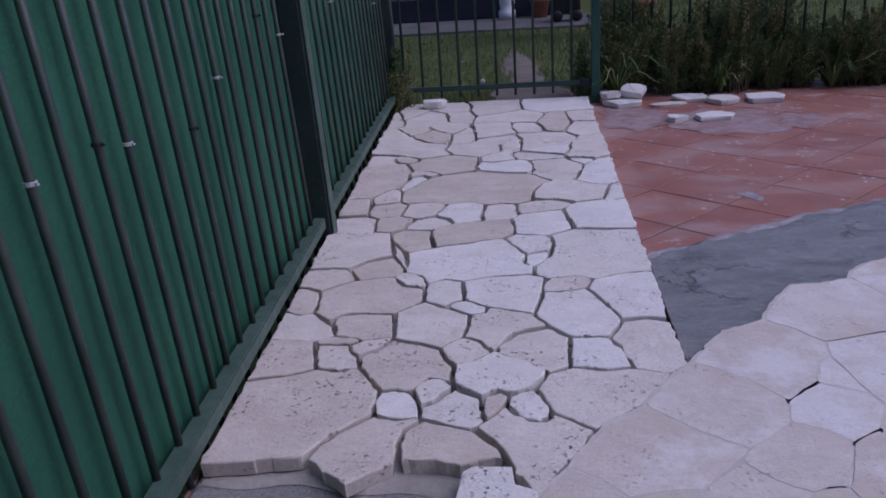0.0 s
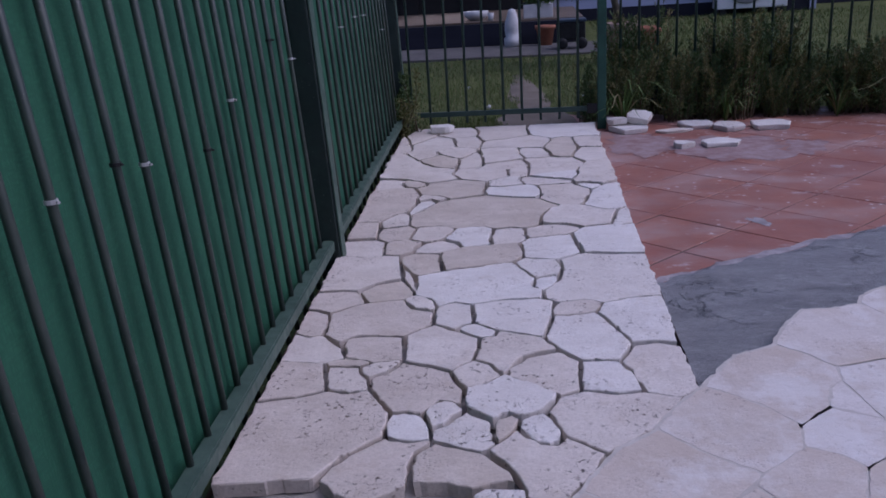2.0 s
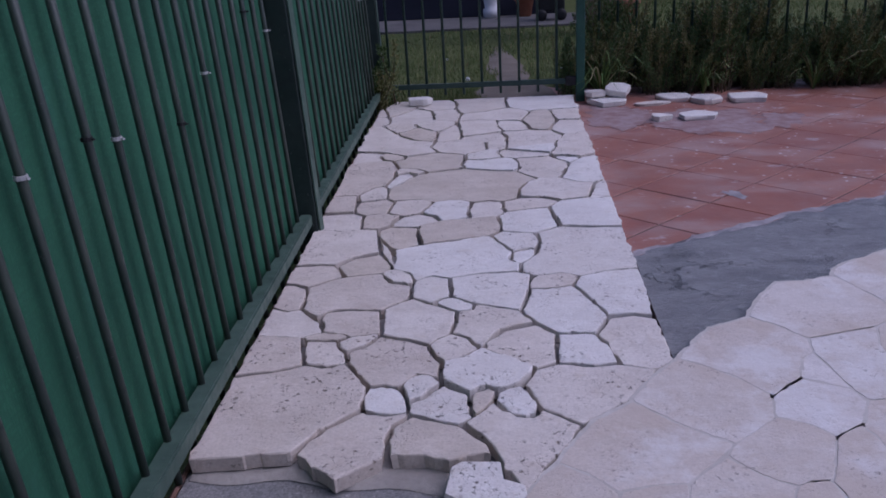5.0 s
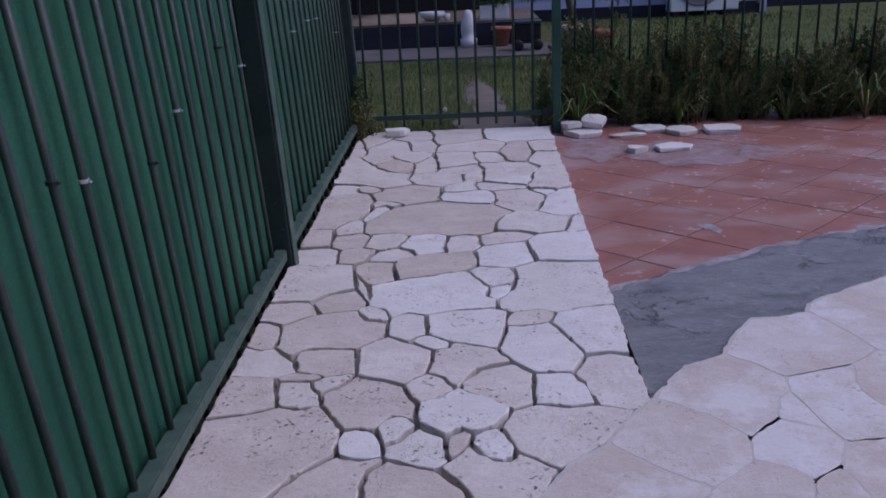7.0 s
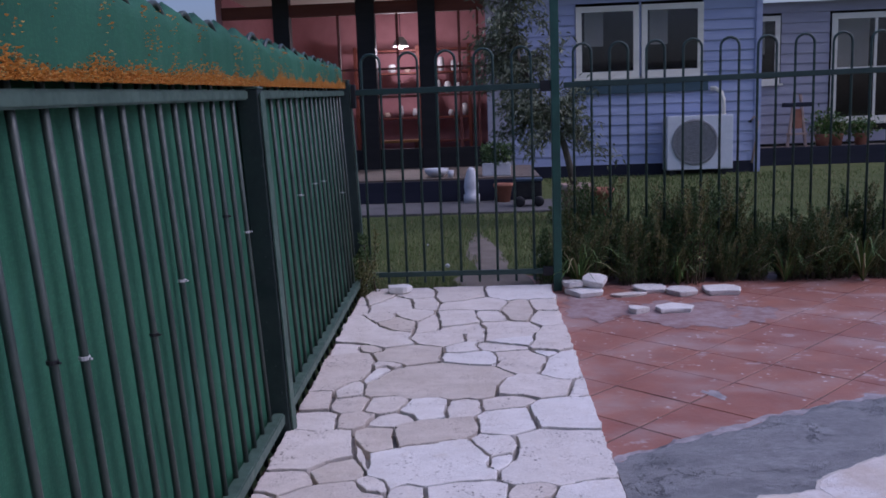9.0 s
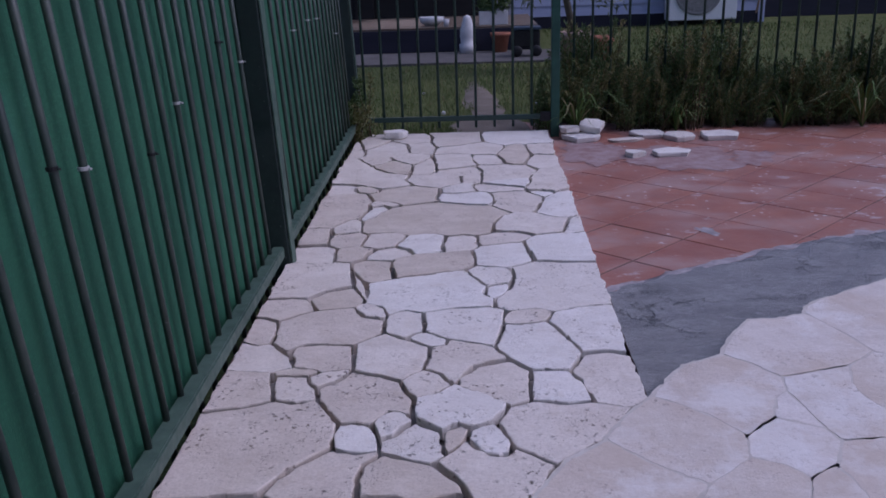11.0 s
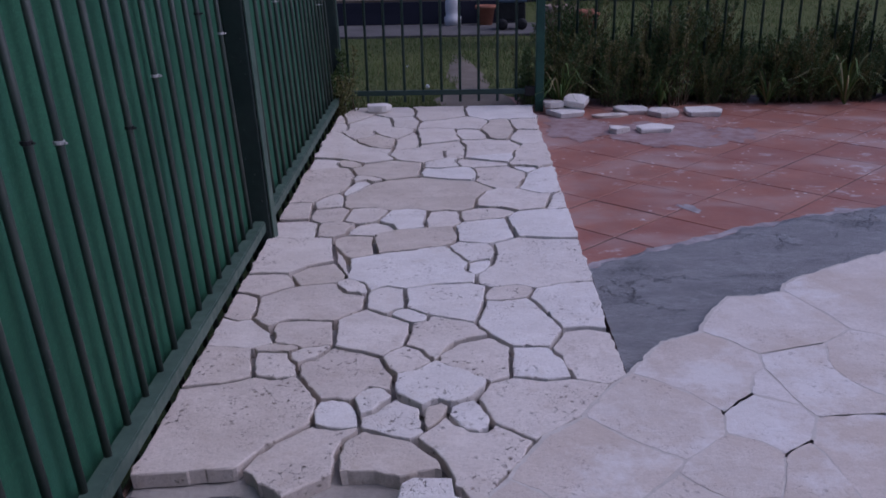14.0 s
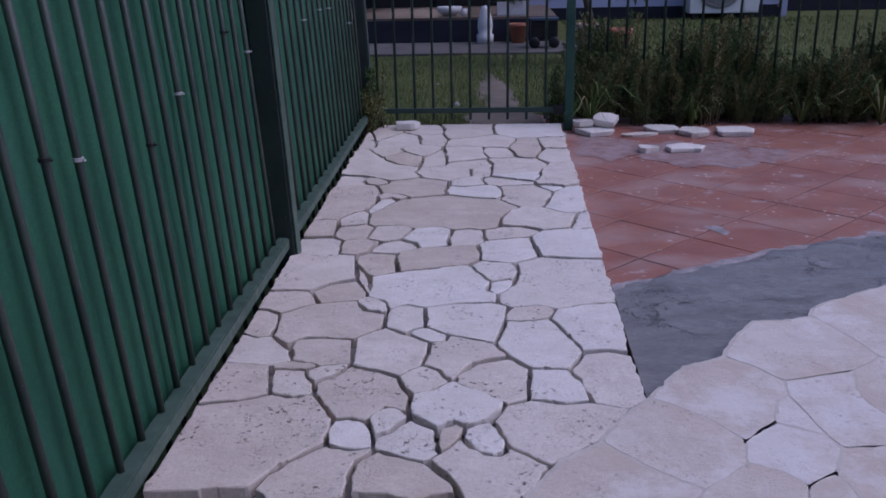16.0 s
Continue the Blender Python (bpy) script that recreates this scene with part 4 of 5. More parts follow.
def shelf_unit():
    base = thing("shelf_unit", "red wooden open shelf holding white crockery", "shelf", at=(-0.9, 15.6, 0.30))
    for x in (-1.75, -0.62, 0.30):
        part("upright", box(x - 0.03, x + 0.03, 15.5, 15.8, 0.30, 2.35, 0.004), REDWOOD, base)
    for z in (0.62, 1.05, 1.45, 1.85, 2.25):
        part("shelf", box(-1.72, 0.27, 15.5, 15.8, z, z + 0.03, 0.004), REDWOOD, base)
    rng = random.Random(9)
    for z in (1.08, 1.48, 1.88):
        x = -1.65
        while x < 0.2:
            h, r = rng.uniform(0.08, 0.26), rng.uniform(0.04, 0.09)
            kind = rng.choice((CERAMIC, CERAMIC, PALECLAY))
            bm = lathe([(r * 0.6, 0), (r, h * 0.4), (r * 0.8, h * 0.8), (r * 0.55, h)], 14)
            bmesh.ops.translate(bm, verts=bm.verts, vec=(x, 15.62, z))
            tagged(part("jar", bm, kind, smooth=True), "small pale crockery jar on the red shelf", "jar", "crockery on the shelf")
            x += r * 2 + rng.uniform(0.03, 0.16)
    table = thing("side_table", "low timber table with warm room light in its colour", "table", at=(-0.9, 14.0, 0.30))
    # orange top: the room's warm strip of light put into the timber colour
    part("tabletop", box(-1.35, -0.5, 13.75, 14.2, 0.66, 0.70, 0.006), plain("orange_glow_timber", (0.42, 0.19, 0.06), (0.52, 0.26, 0.09), 4), table)
    for x in (-1.3, -0.55):
        for y in (13.8, 14.15):
            part("leg", box(x - 0.025, x + 0.025, y - 0.025, y + 0.025, 0.30, 0.66, 0.004), REDWOOD, table)
    lamp = thing("pendant_lamp", "glowing warm white pendant lamp in the room", "lamp", at=(-0.85, 14.9, 2.45))
    bm = lathe([(0.05, 0.16), (0.10, 0.10), (0.14, 0.0), (0.12, 0.0), (0.05, 0.12)], 20)
    bmesh.ops.translate(bm, verts=bm.verts, vec=(-0.85, 14.9, 2.28))
    part("shade", bm, CERAMIC, lamp, smooth=True)
    bm = bmesh.new()
    bmesh.ops.create_uvsphere(bm, u_segments=14, v_segments=8, radius=0.06)
    bmesh.ops.translate(bm, verts=bm.verts, vec=(-0.85, 14.9, 2.30))
    part("bulb", bm, glow("lamp_bulb", (1.0, 0.85, 0.62), 14.0), lamp, "glowing bulb", smooth=True)
    part("cord", tube(bmesh.new(), [(-0.85, 14.9, 2.42), (-0.85, 14.9, 3.0)], 0.006, 6), BLACKTIE, lamp)
    light = new("room_light", bpy.data.lights.new("room_light", "POINT"))
    light.data.energy, light.data.color, light.data.shadow_soft_size = 34, (1.0, 0.86, 0.70), 0.1
    light.location = (-0.85, 14.9, 2.15)


shelf_unit()


def porch():
    tagged(part("concrete_apron", box(-6, 1.6, 9.1, 10.4, -0.10, -0.012, 0.01), plain("old_grey_concrete", (0.085, 0.08, 0.08), (0.13, 0.125, 0.12), 3, 0.95, 0.004)), "grey concrete apron in front of the porch", "apron", kind="structure")
    base = thing("porch", "low timber porch with a navy face board", "porch", kind="structure")
    part("face_board", box(-4, 1.25, 10.4, 10.45, -0.012, 0.245, 0.006), NAVY, base, "navy face board")
    for k in range(20):
        y = 10.43 + k * 0.138
        part("plank", box(-4, 1.25, y, y + 0.132, 0.246, 0.272, 0.004), DECK, base)


porch()


def turned(name, label, category, profile, material, at, sides=20, group=""):
    ob = part(name, lathe(profile, sides), material, smooth=True)
    ob.location = at
    return tagged(ob, label, category, group)


def pot(name, label, r, h, material, at):
    base = thing(name, label, "pot", "pots round the porch", at=at)
    p = part("body", lathe([(r * 0.68, 0), (r * 0.95, h * 0.82), (r * 1.08, h * 0.83), (r * 1.08, h), (r * 0.92, h), (r * 0.88, h * 0.86)], 22), material, base, smooth=True)
    s = part("soil", lathe([(r * 0.88, h * 0.80), (r * 0.88, h * 0.86)], 18), SOIL, base, "dark potting soil")
    for o in (p, s):
        o.matrix_parent_inverse = Matrix.Identity(4)
    return base


def porch_things():
    # a white garden ornament, kept to a plain shape
    turned("garden_ornament", "white painted garden ornament standing on the apron", "ornament",
           [(0.095, 0.0), (0.098, 0.10), (0.076, 0.11), (0.088, 0.19), (0.084, 0.27), (0.062, 0.335), (0.052, 0.375), (0.04, 0.41), (0.010, 0.425)], CERAMIC, (0.42, 10.18, -0.012))
    turned("bowl", "shallow white bowl on the porch boards", "bowl", [(0.07, 0), (0.14, 0.05), (0.155, 0.11), (0.145, 0.11), (0.12, 0.05), (0.03, 0.025)], CERAMIC, (-0.03, 10.75, 0.272))
    turned("cup", "small pale cup lying by the bowl", "cup", [(0.03, 0), (0.04, 0.09), (0.034, 0.09), (0.025, 0.01)], CERAMIC, (0.16, 10.55, 0.272))
    trough = thing("planter_trough", "white rectangular planter with dark leaves on the porch", "planter", at=(0.72, 10.7, 0.272))
    bm = box(0.55, 0.90, 10.6, 10.8, 0.272, 0.43, 0.01)
    part("box", bm, CERAMIC, trough)
    rng = np.random.default_rng(33)
    n = 700
    tips = np.stack([rng.uniform(0.55, 0.92, n), rng.uniform(10.6, 10.8, n), 0.43 + rng.random(n) * 0.22], 1)
    v, f = leaves(rng, tips, rng.normal(0, 1, (n, 3)) + (0, 0, 0.7), 0.075, 0.013)
    soup("foliage", v, f, ROSEMARY, trough)
    pot("plant_pot", "weathered terracotta pot in front of the porch", 0.11, 0.22, CLAY, (0.80, 10.2, -0.012))
    # a low dark trolley beside the pots
    trolley = thing("garden_trolley", "small dark garden trolley with a blue lid", "trolley", at=(1.06, 9.6, -0.012))
    part("bin", box(0.93, 1.22, 9.5, 9.75, 0.08, 0.27, 0.02), BLACKTIE, trolley)
    part("lid", box(0.92, 1.23, 9.49, 9.76, 0.27, 0.30, 0.01), boards("blue_lid", (0.04, 0.06, 0.09), (0.06, 0.085, 0.12)), trolley, "faded blue lid")
    for x in (0.97, 1.18):
        w = lathe([(0.02, -0.015), (0.055, -0.015), (0.06, 0), (0.055, 0.015), (0.02, 0.015)], 18)
        bmesh.ops.rotate(w, verts=w.verts, matrix=Matrix.Rotation(math.pi / 2, 3, "X"))
        bmesh.ops.translate(w, verts=w.verts, vec=(x, 9.49, 0.048))
        part("wheel", w, BLACKTIE, trolley, "black wheel", True)
    pot("plant_pot", "large pale clay pot holding an olive tree", 0.15, 0.36, PALECLAY, (1.46, 8.2, -0.035))
    pot("plant_pot", "reddish brick-coloured clay pot on the lawn", 0.12, 0.30, CLAY, (1.72, 8.35, -0.035))


porch_things()


def olive_tree():
    rng = np.random.default_rng(71)
    base = thing("olive_tree", "slender olive tree with grey-green sprays in a pot", "tree", at=(1.46, 8.2, 0.26))
    bm = bmesh.new()
    tips, dirs = [], []
    trunk = [Vector((1.46, 8.2, 0.27)), Vector((1.36, 8.2, 0.7)), Vector((1.13, 8.2, 1.1)), Vector((0.95, 8.22, 1.5)), Vector((0.86, 8.2, 2.1)), Vector((0.82, 8.2, 2.8))]
    tube(bm, trunk, [0.035, 0.03, 0.026, 0.02, 0.014, 0.006], 8)
    for k in range(95):
        i = rng.integers(1, 5)
        p = np.array(trunk[i].lerp(trunk[i + 1], rng.random()))
        a = rng.uniform(0, math.tau)
        ln = rng.uniform(0.3, 0.66) * (1.05 - 0.1 * i)
        d = np.array((math.cos(a) * 1.0 - 0.25, math.sin(a) * 0.6, rng.uniform(-0.25, 0.8)))
        d /= np.linalg.norm(d)
        pts = [p + d * ln * t + np.array((0, 0, -0.30 * ln * t * t)) for t in np.linspace(0, 1, 6)]
        tube(bm, pts, [0.008, 0.007, 0.005, 0.004, 0.003, 0.001], 5, False)
        for _ in range(125):
            t = rng.uniform(0.15, 1) * 5
            j = min(int(t), 4)
            q = pts[j] + (pts[j + 1] - pts[j]) * (t - j) + rng.normal(0, 0.05, 3)
            tips.append(q)
            dirs.append(d * 0.5 + rng.normal(0, 0.8, 3) + (0, 0, -0.2))
    part("trunk", bm, BARK, base, smooth=True)
    v, f = leaves(rng, tips, dirs, 0.065, 0.0105, 0.25)
    soup("crown", v, f, OLIVE, base, "loose grey-green crown")


olive_tree()


def air_conditioner():
    x0, x1, y0, y1, z0, z1 = 3.50, 4.55, 14.02, 14.40, 0.06, 0.93
    base = thing("air_conditioner", "white outdoor air conditioner unit against the house", "air conditioner", at=(4.0, 14.2, -0.035))
    part("casing", box(x0, x1, y0, y1, z0, z1, 0.015), ACWHITE, base)
    c, r = (3.94, 0.50), 0.355
    disc = lathe([(r, 0), (r + 0.015, 0.012), (r, 0.02), (r - 0.02, 0.02), (r - 0.03, 0.008)], 36)
    bmesh.ops.rotate(disc, verts=disc.verts, matrix=Matrix.Rotation(math.pi / 2, 3, "X"))
    bmesh.ops.translate(disc, verts=disc.verts, vec=(c[0], y0 - 0.002, c[1]))
    fan = part("fan_grille", disc, ACGREY, base, "round grey fan grille")
    for k in range(1, 9):
        bm = bmesh.new()
        q = r * k / 9
        tube(bm, [(c[0] + q * math.cos(a * math.tau / 28), y0 - 0.026, c[1] + q * math.sin(a * math.tau / 28)) for a in range(29)], 0.004, 4)
        part("grille_ring", bm, ACGREY, fan)
    part("side_panel", box(4.33, 4.54, y0 - 0.008, y0 + 0.01, z0 + 0.02, z1 - 0.02, 0.004), ACWHITE, base)
    for x in (3.6, 4.4):
        part("foot", box(x - 0.05, x + 0.05, y0 + 0.03, y1 - 0.03, -0.035, z0, 0.005), BLACKTIE, base, "black foot")
    pipe = tube(bmesh.new(), [(4.28, 14.44, 1.36), (4.36, 14.42, 1.36), (4.44, 14.40, 1.30), (4.48, 14.38, 1.18), (4.485, 14.36, 0.93)], 0.035, 10)
    part("pipe", pipe, CREAM, base, "cream insulated pipe", True)


air_conditioner()


def deck_plants():
    rng = np.random.default_rng(91)
    for x, h in ((6.85, 0.42), (7.1, 0.3), (7.55, 0.28)):
        r = 0.10 + 0.1 * h
        base = thing("potted_plant", "leafy plant in a dark pot on the deck", "potted plant", "potted plants on the deck", at=(x, 16.4, 0.28))
        part("pot", lathe([(r * 0.7, 0), (r, 0.2), (r * 1.05, 0.22), (r * 0.9, 0.22), (r * 0.85, 0.18)], 18), CLAY, base, smooth=True).matrix_parent_inverse = Matrix.Identity(4)
        n = 420
        tips = rng.normal(0, 1, (n, 3)) * (0.13, 0.1, h * 0.3) + (0, 0, 0.22 + h * 0.4)
        v, f = leaves(rng, tips, rng.normal(0, 1, (n, 3)), 0.09, 0.02)
        soup("foliage", v, f, STRAP, base).matrix_parent_inverse = Matrix.Identity(4)
    stand = thing("plant_stand", "weathered timber stand with a cross board on the deck", "plant stand", at=(6.36, 16.35, 0.28))
    for sx in (-1, 1):
        part("leg", tube(bmesh.new(), [(6.36 + sx * 0.17, 16.35, 0.28), (6.36 + sx * 0.05, 16.35, 1.25)], 0.03, 6), PALECLAY, stand)
    part("cross_board", box(6.08, 6.64, 16.32, 16.37, 1.02, 1.10, 0.006), NAVY, stand, "dark cross board")
    part("shelf_board", box(6.2, 6.52, 16.25, 16.45, 0.50, 0.54, 0.006), PALECLAY, stand)
    part("panel", box(6.27, 6.45, 16.33, 16.36, 0.62, 0.98, 0.006), CLAY, stand, "reddish panel")
    hose = thing("garden_hose", "pale hose looped on the house corner", "hose", at=(5.05, 14.35, 0.0))
    part("loop", tube(bmesh.new(), [(4.96, 14.40, 0.12), (5.02, 14.38, 0.5), (5.04, 14.38, 0.8), (4.98, 14.38, 0.88), (4.93, 14.40, 0.80)], 0.018, 8), PALECLAY, hose, smooth=True)
    part("tap", tube(bmesh.new(), [(4.93, 14.47, 0.80), (4.93, 14.38, 0.80)], 0.02, 8), BLACKTIE, hose)


deck_plants()


# ---- loose stones waiting on the tiles ----
def rough_stone(name, label, w, d, h, at, seed, tone=0, turn=0.0, tip=(0, 0), n=9, group="loose paving stones"):
    rng = random.Random(seed)
    bm = bmesh.new()
    angs = sorted((k + rng.uniform(-0.3, 0.3)) * math.tau / n for k in range(n))
    out = [((abs(math.cos(a)) ** 0.7) * math.copysign(w / 2, math.cos(a)) * rng.uniform(0.78, 1.12), (abs(math.sin(a)) ** 0.7) * math.copysign(d / 2, math.sin(a)) * rng.uniform(0.72, 1.12)) for a in angs]
    rings = []
    for z, k in ((0, 0.93), (h * 0.3, 0.98), (h * 0.85, 1.0), (h, 0.96)):
        rings.append([bm.verts.new((x * k + rng.uniform(-0.002, 0.002), y * k + rng.uniform(-0.002, 0.002), z + rng.uniform(-0.001, 0.001))) for x, y in out])
    for a, b in zip(rings, rings[1:]):
        for k in range(n):
            bm.faces.new((a[k], a[(k + 1) % n], b[(k + 1) % n], b[k]))
    bm.faces.new(rings[0][::-1])
    bm.faces.new(rings[-1])
    ob = part(name, bm, STONE[tone])
    ob.matrix_basis = pose(*at, tip[0], tip[1], turn)
    return tagged(ob, label, "paving stone", group)


LOOSE = "offcut of white travertine lying on the tiles"
ZT = -0.034
rough_stone("loose_stone", LOOSE, 0.22, 0.19, 0.030, (1.185, 4.76, ZT), 1, 0, 8, n=9)
rough_stone("loose_stone", "small travertine offcut stacked on another stone", 0.12, 0.12, 0.030, (1.115, 4.82, ZT + 0.036), 2, 0, 20, n=8)
rough_stone("loose_stone", "tilted travertine offcut leaning on the stacked stones", 0.135, 0.13, 0.040, (1.235, 4.83, ZT + 0.045), 3, 0, -24, (16, 8), n=8)
rough_stone("loose_stone", "thin pale travertine flake lying on the tiles", 0.20, 0.08, 0.014, (1.405, 4.70, ZT), 14, 1, 12, n=9)
rough_stone("loose_stone", LOOSE, 0.20, 0.17, 0.025, (1.545, 4.83, ZT), 4, 0, 6, n=9)
rough_stone("loose_stone", LOOSE, 0.18, 0.19, 0.028, (1.695, 4.74, ZT), 5, 0, 40, n=9)
rough_stone("loose_stone", LOOSE, 0.21, 0.20, 0.028, (1.905, 4.74, ZT), 6, 0, -6, n=9)
rough_stone("loose_stone", LOOSE, 0.10, 0.11, 0.028, (1.385, 4.30, ZT), 7, 0, 30, n=8)
rough_stone("loose_stone", "long jagged offcut of white travertine on the tiles", 0.21, 0.15, 0.025, (1.56, 4.32, ZT), 8, 0, 10, n=8)
rough_stone("loose_stone", "small travertine block lying on the laid stones", 0.15, 0.11, 0.036, (0.145, 4.77, 0.003), 9, 0, 2, (0, 0), 8)


def notched_stone():
    """A stone with a corner broken out, set loosely at the path's front."""
    bm = bmesh.new()
    out = [(-0.085, -0.035), (-0.07, 0.045), (-0.045, 0.062), (0.045, 0.055), (0.05, 0.0), (0.098, -0.02), (0.098, -0.05), (0.05, -0.105), (-0.03, -0.07)]
    rng = random.Random(44)
    rings = [[bm.verts.new((x * k + rng.uniform(-0.0015, 0.0015), y * k + rng.uniform(-0.0015, 0.0015), z)) for x, y in out] for z, k in ((-0.034, 0.97), (-0.007, 1.0), (0.0, 0.95))]
    for a, b in zip(rings, rings[1:]):
        for k in range(9):
            bm.faces.new((a[k], a[(k + 1) % 9], b[(k + 1) % 9], b[k]))
    bm.faces.new(rings[0][::-1])
    bm.faces.new(rings[-1])
    ob = part("loose_stone", bm, STONE[0])
    ob.matrix_basis = pose(0.606, 1.322, 0.0, 0, 0, 4) @ Matrix.Diagonal((0.76, 0.94, 1, 1))
    tagged(ob, "notched white travertine piece on the bare concrete", "paving stone", "loose paving stones")


notched_stone()

# ---- crazy paving: every stone claims the ground nearest to it, by its own length, breadth, turn and pull ----
LAID, SET, BARE = [], [], []


def laid(x, y, long, broad, turn, pull, tone):
    """A stone laid loose on the path."""
    LAID.append((x, y, long, broad, turn, tone, pull))


def bedded(x, y, long, broad, turn, pull, tone):
    """A stone bedded in the finished patio."""
    SET.append((x, y, long, broad, turn, tone, pull))


def bare(x, y, long, broad, turn, pull, tone):
    """Ground that no stone takes."""
    BARE.append((x, y, long, broad, turn, tone, pull))


laid(0.522, 1.436, 0.151, 0.050, -0.30, 0.01, 2)
laid(0.365, 1.445, 0.082, 0.055, 0.55, 0.22, 3)
laid(0.683, 1.450, 0.184, 0.102, 1.24, -0.22, 1)
laid(0.675, 1.563, 0.066, 0.038, -1.21, 0.15, 0)
laid(0.217, 1.564, 0.145, 0.089, 1.51, -0.04, 3)
laid(0.520, 1.574, 0.068, 0.045, -0.79, -0.04, 0)
laid(0.597, 1.586, 0.052, 0.020, 1.24, -0.01, 2)
laid(0.409, 1.590, 0.044, 0.032, -1.31, 0.09, 0)
laid(0.787, 1.612, 0.173, 0.092, 0.96, -0.15, 1)
laid(0.466, 1.640, 0.061, 0.032, -1.34, 0.05, 0)
laid(0.606, 1.697, 0.073, 0.067, 1.36, 0.19, 0)
laid(0.389, 1.766, 0.122, 0.059, -1.00, 0.11, 3)
laid(0.823, 1.783, 0.077, 0.067, -0.88, 0.16, 0)
laid(0.228, 1.787, 0.063, 0.043, -0.99, -0.04, 1)
laid(0.127, 1.792, 0.079, 0.061, -0.63, 0.06, 3)
laid(0.531, 1.809, 0.052, 0.038, -1.45, -0.03, 1)
laid(0.676, 1.833, 0.096, 0.063, -0.91, 0.22, 1)
laid(0.922, 1.842, 0.122, 0.062, 1.35, 0.08, 1)
laid(0.312, 1.846, 0.047, 0.028, 0.77, 0.22, 1)
laid(0.224, 1.866, 0.042, 0.019, 0.12, 0.00, 2)
laid(0.598, 1.936, 0.130, 0.079, -1.08, -0.22, 1)
laid(0.429, 1.956, 0.108, 0.084, 0.54, -0.01, 1)
laid(0.108, 1.958, 0.073, 0.062, -0.50, -0.02, 1)
laid(0.276, 1.968, 0.115, 0.058, -0.77, -0.03, 3)
laid(0.779, 2.020, 0.119, 0.069, -1.25, 0.22, 0)
laid(0.517, 2.044, 0.063, 0.033, -0.70, 0.05, 0)
laid(0.077, 2.110, 0.085, 0.032, -1.28, -0.15, 3)
laid(0.587, 2.123, 0.122, 0.091, -0.62, -0.22, 0)
laid(0.256, 2.129, 0.148, 0.092, 1.18, -0.03, 3)
laid(0.945, 2.133, 0.155, 0.096, -1.53, -0.10, 0)
laid(0.456, 2.150, 0.095, 0.046, -1.36, -0.09, 0)
laid(0.764, 2.181, 0.063, 0.036, 0.71, 0.05, 1)
laid(0.343, 2.238, 0.053, 0.038, -1.07, 0.18, 1)
laid(0.093, 2.271, 0.086, 0.058, 0.11, 0.05, 3)
laid(0.250, 2.330, 0.075, 0.073, 1.03, 0.14, 2)
laid(0.475, 2.373, 0.177, 0.119, 0.56, -0.00, 0)
laid(0.694, 2.403, 0.057, 0.032, 1.12, 0.02, 0)
laid(0.848, 2.409, 0.206, 0.123, -0.87, -0.09, 0)
laid(0.289, 2.426, 0.134, 0.014, -1.27, -0.13, 1)
laid(0.128, 2.489, 0.149, 0.122, 0.73, -0.01, 1)
laid(0.686, 2.507, 0.096, 0.069, -1.29, -0.05, 0)
laid(0.308, 2.568, 0.087, 0.065, -1.05, -0.02, 2)
laid(0.484, 2.608, 0.130, 0.075, 0.50, 0.22, 2)
laid(0.713, 2.704, 0.118, 0.073, 1.28, 0.22, 0)
laid(0.218, 2.716, 0.070, 0.047, 1.29, 0.05, 3)
laid(0.337, 2.723, 0.070, 0.040, 0.32, 0.01, 1)
laid(0.083, 2.730, 0.107, 0.056, -0.89, 0.08, 1)
laid(0.889, 2.792, 0.121, 0.094, 0.85, 0.13, 0)
laid(0.455, 2.819, 0.087, 0.058, -1.40, 0.04, 0)
laid(0.558, 2.819, 0.071, 0.053, 1.33, -0.02, 1)
laid(0.718, 2.874, 0.077, 0.054, 0.55, 0.02, 1)
laid(0.294, 2.877, 0.070, 0.051, 0.99, -0.01, 1)
laid(0.178, 2.896, 0.078, 0.052, -0.90, 0.14, 3)
laid(0.047, 2.923, 0.112, 0.067, 1.28, 0.04, 3)
laid(0.983, 3.030, 0.112, 0.041, 1.18, -0.07, 0)
laid(0.151, 3.034, 0.112, 0.049, 1.40, -0.02, 1)
laid(0.819, 3.047, 0.132, 0.099, -0.73, -0.06, 1)
laid(0.438, 3.152, 0.235, 0.149, 0.02, 0.09, 2)
laid(0.233, 3.250, 0.151, 0.034, 1.32, -0.11, 0)
laid(0.086, 3.270, 0.257, 0.108, 1.51, 0.01, 3)
laid(0.931, 3.314, 0.152, 0.071, 1.43, 0.22, 0)
laid(0.248, 3.339, 0.067, 0.057, -0.27, -0.22, 1)
laid(0.794, 3.374, 0.132, 0.089, -1.52, 0.22, 1)
laid(0.570, 3.427, 0.119, 0.071, -0.47, -0.05, 0)
laid(0.876, 3.480, 0.075, 0.057, -1.43, -0.22, 0)
laid(0.311, 3.493, 0.134, 0.127, -1.36, 0.10, 2)
laid(0.538, 3.571, 0.095, 0.056, 1.22, 0.08, 0)
laid(0.135, 3.588, 0.096, 0.047, -0.66, 0.08, 2)
laid(0.694, 3.592, 0.101, 0.048, -0.26, 0.22, 1)
laid(0.046, 3.598, 0.093, 0.082, 0.04, 0.12, 1)
laid(0.758, 3.674, 0.101, 0.099, 0.86, -0.22, 0)
laid(0.933, 3.714, 0.240, 0.075, 1.32, 0.14, 1)
laid(0.437, 3.739, 0.128, 0.113, 0.03, 0.07, 1)
laid(0.591, 3.785, 0.133, 0.065, 1.25, -0.22, 1)
laid(0.722, 3.860, 0.148, 0.111, 1.54, 0.22, 1)
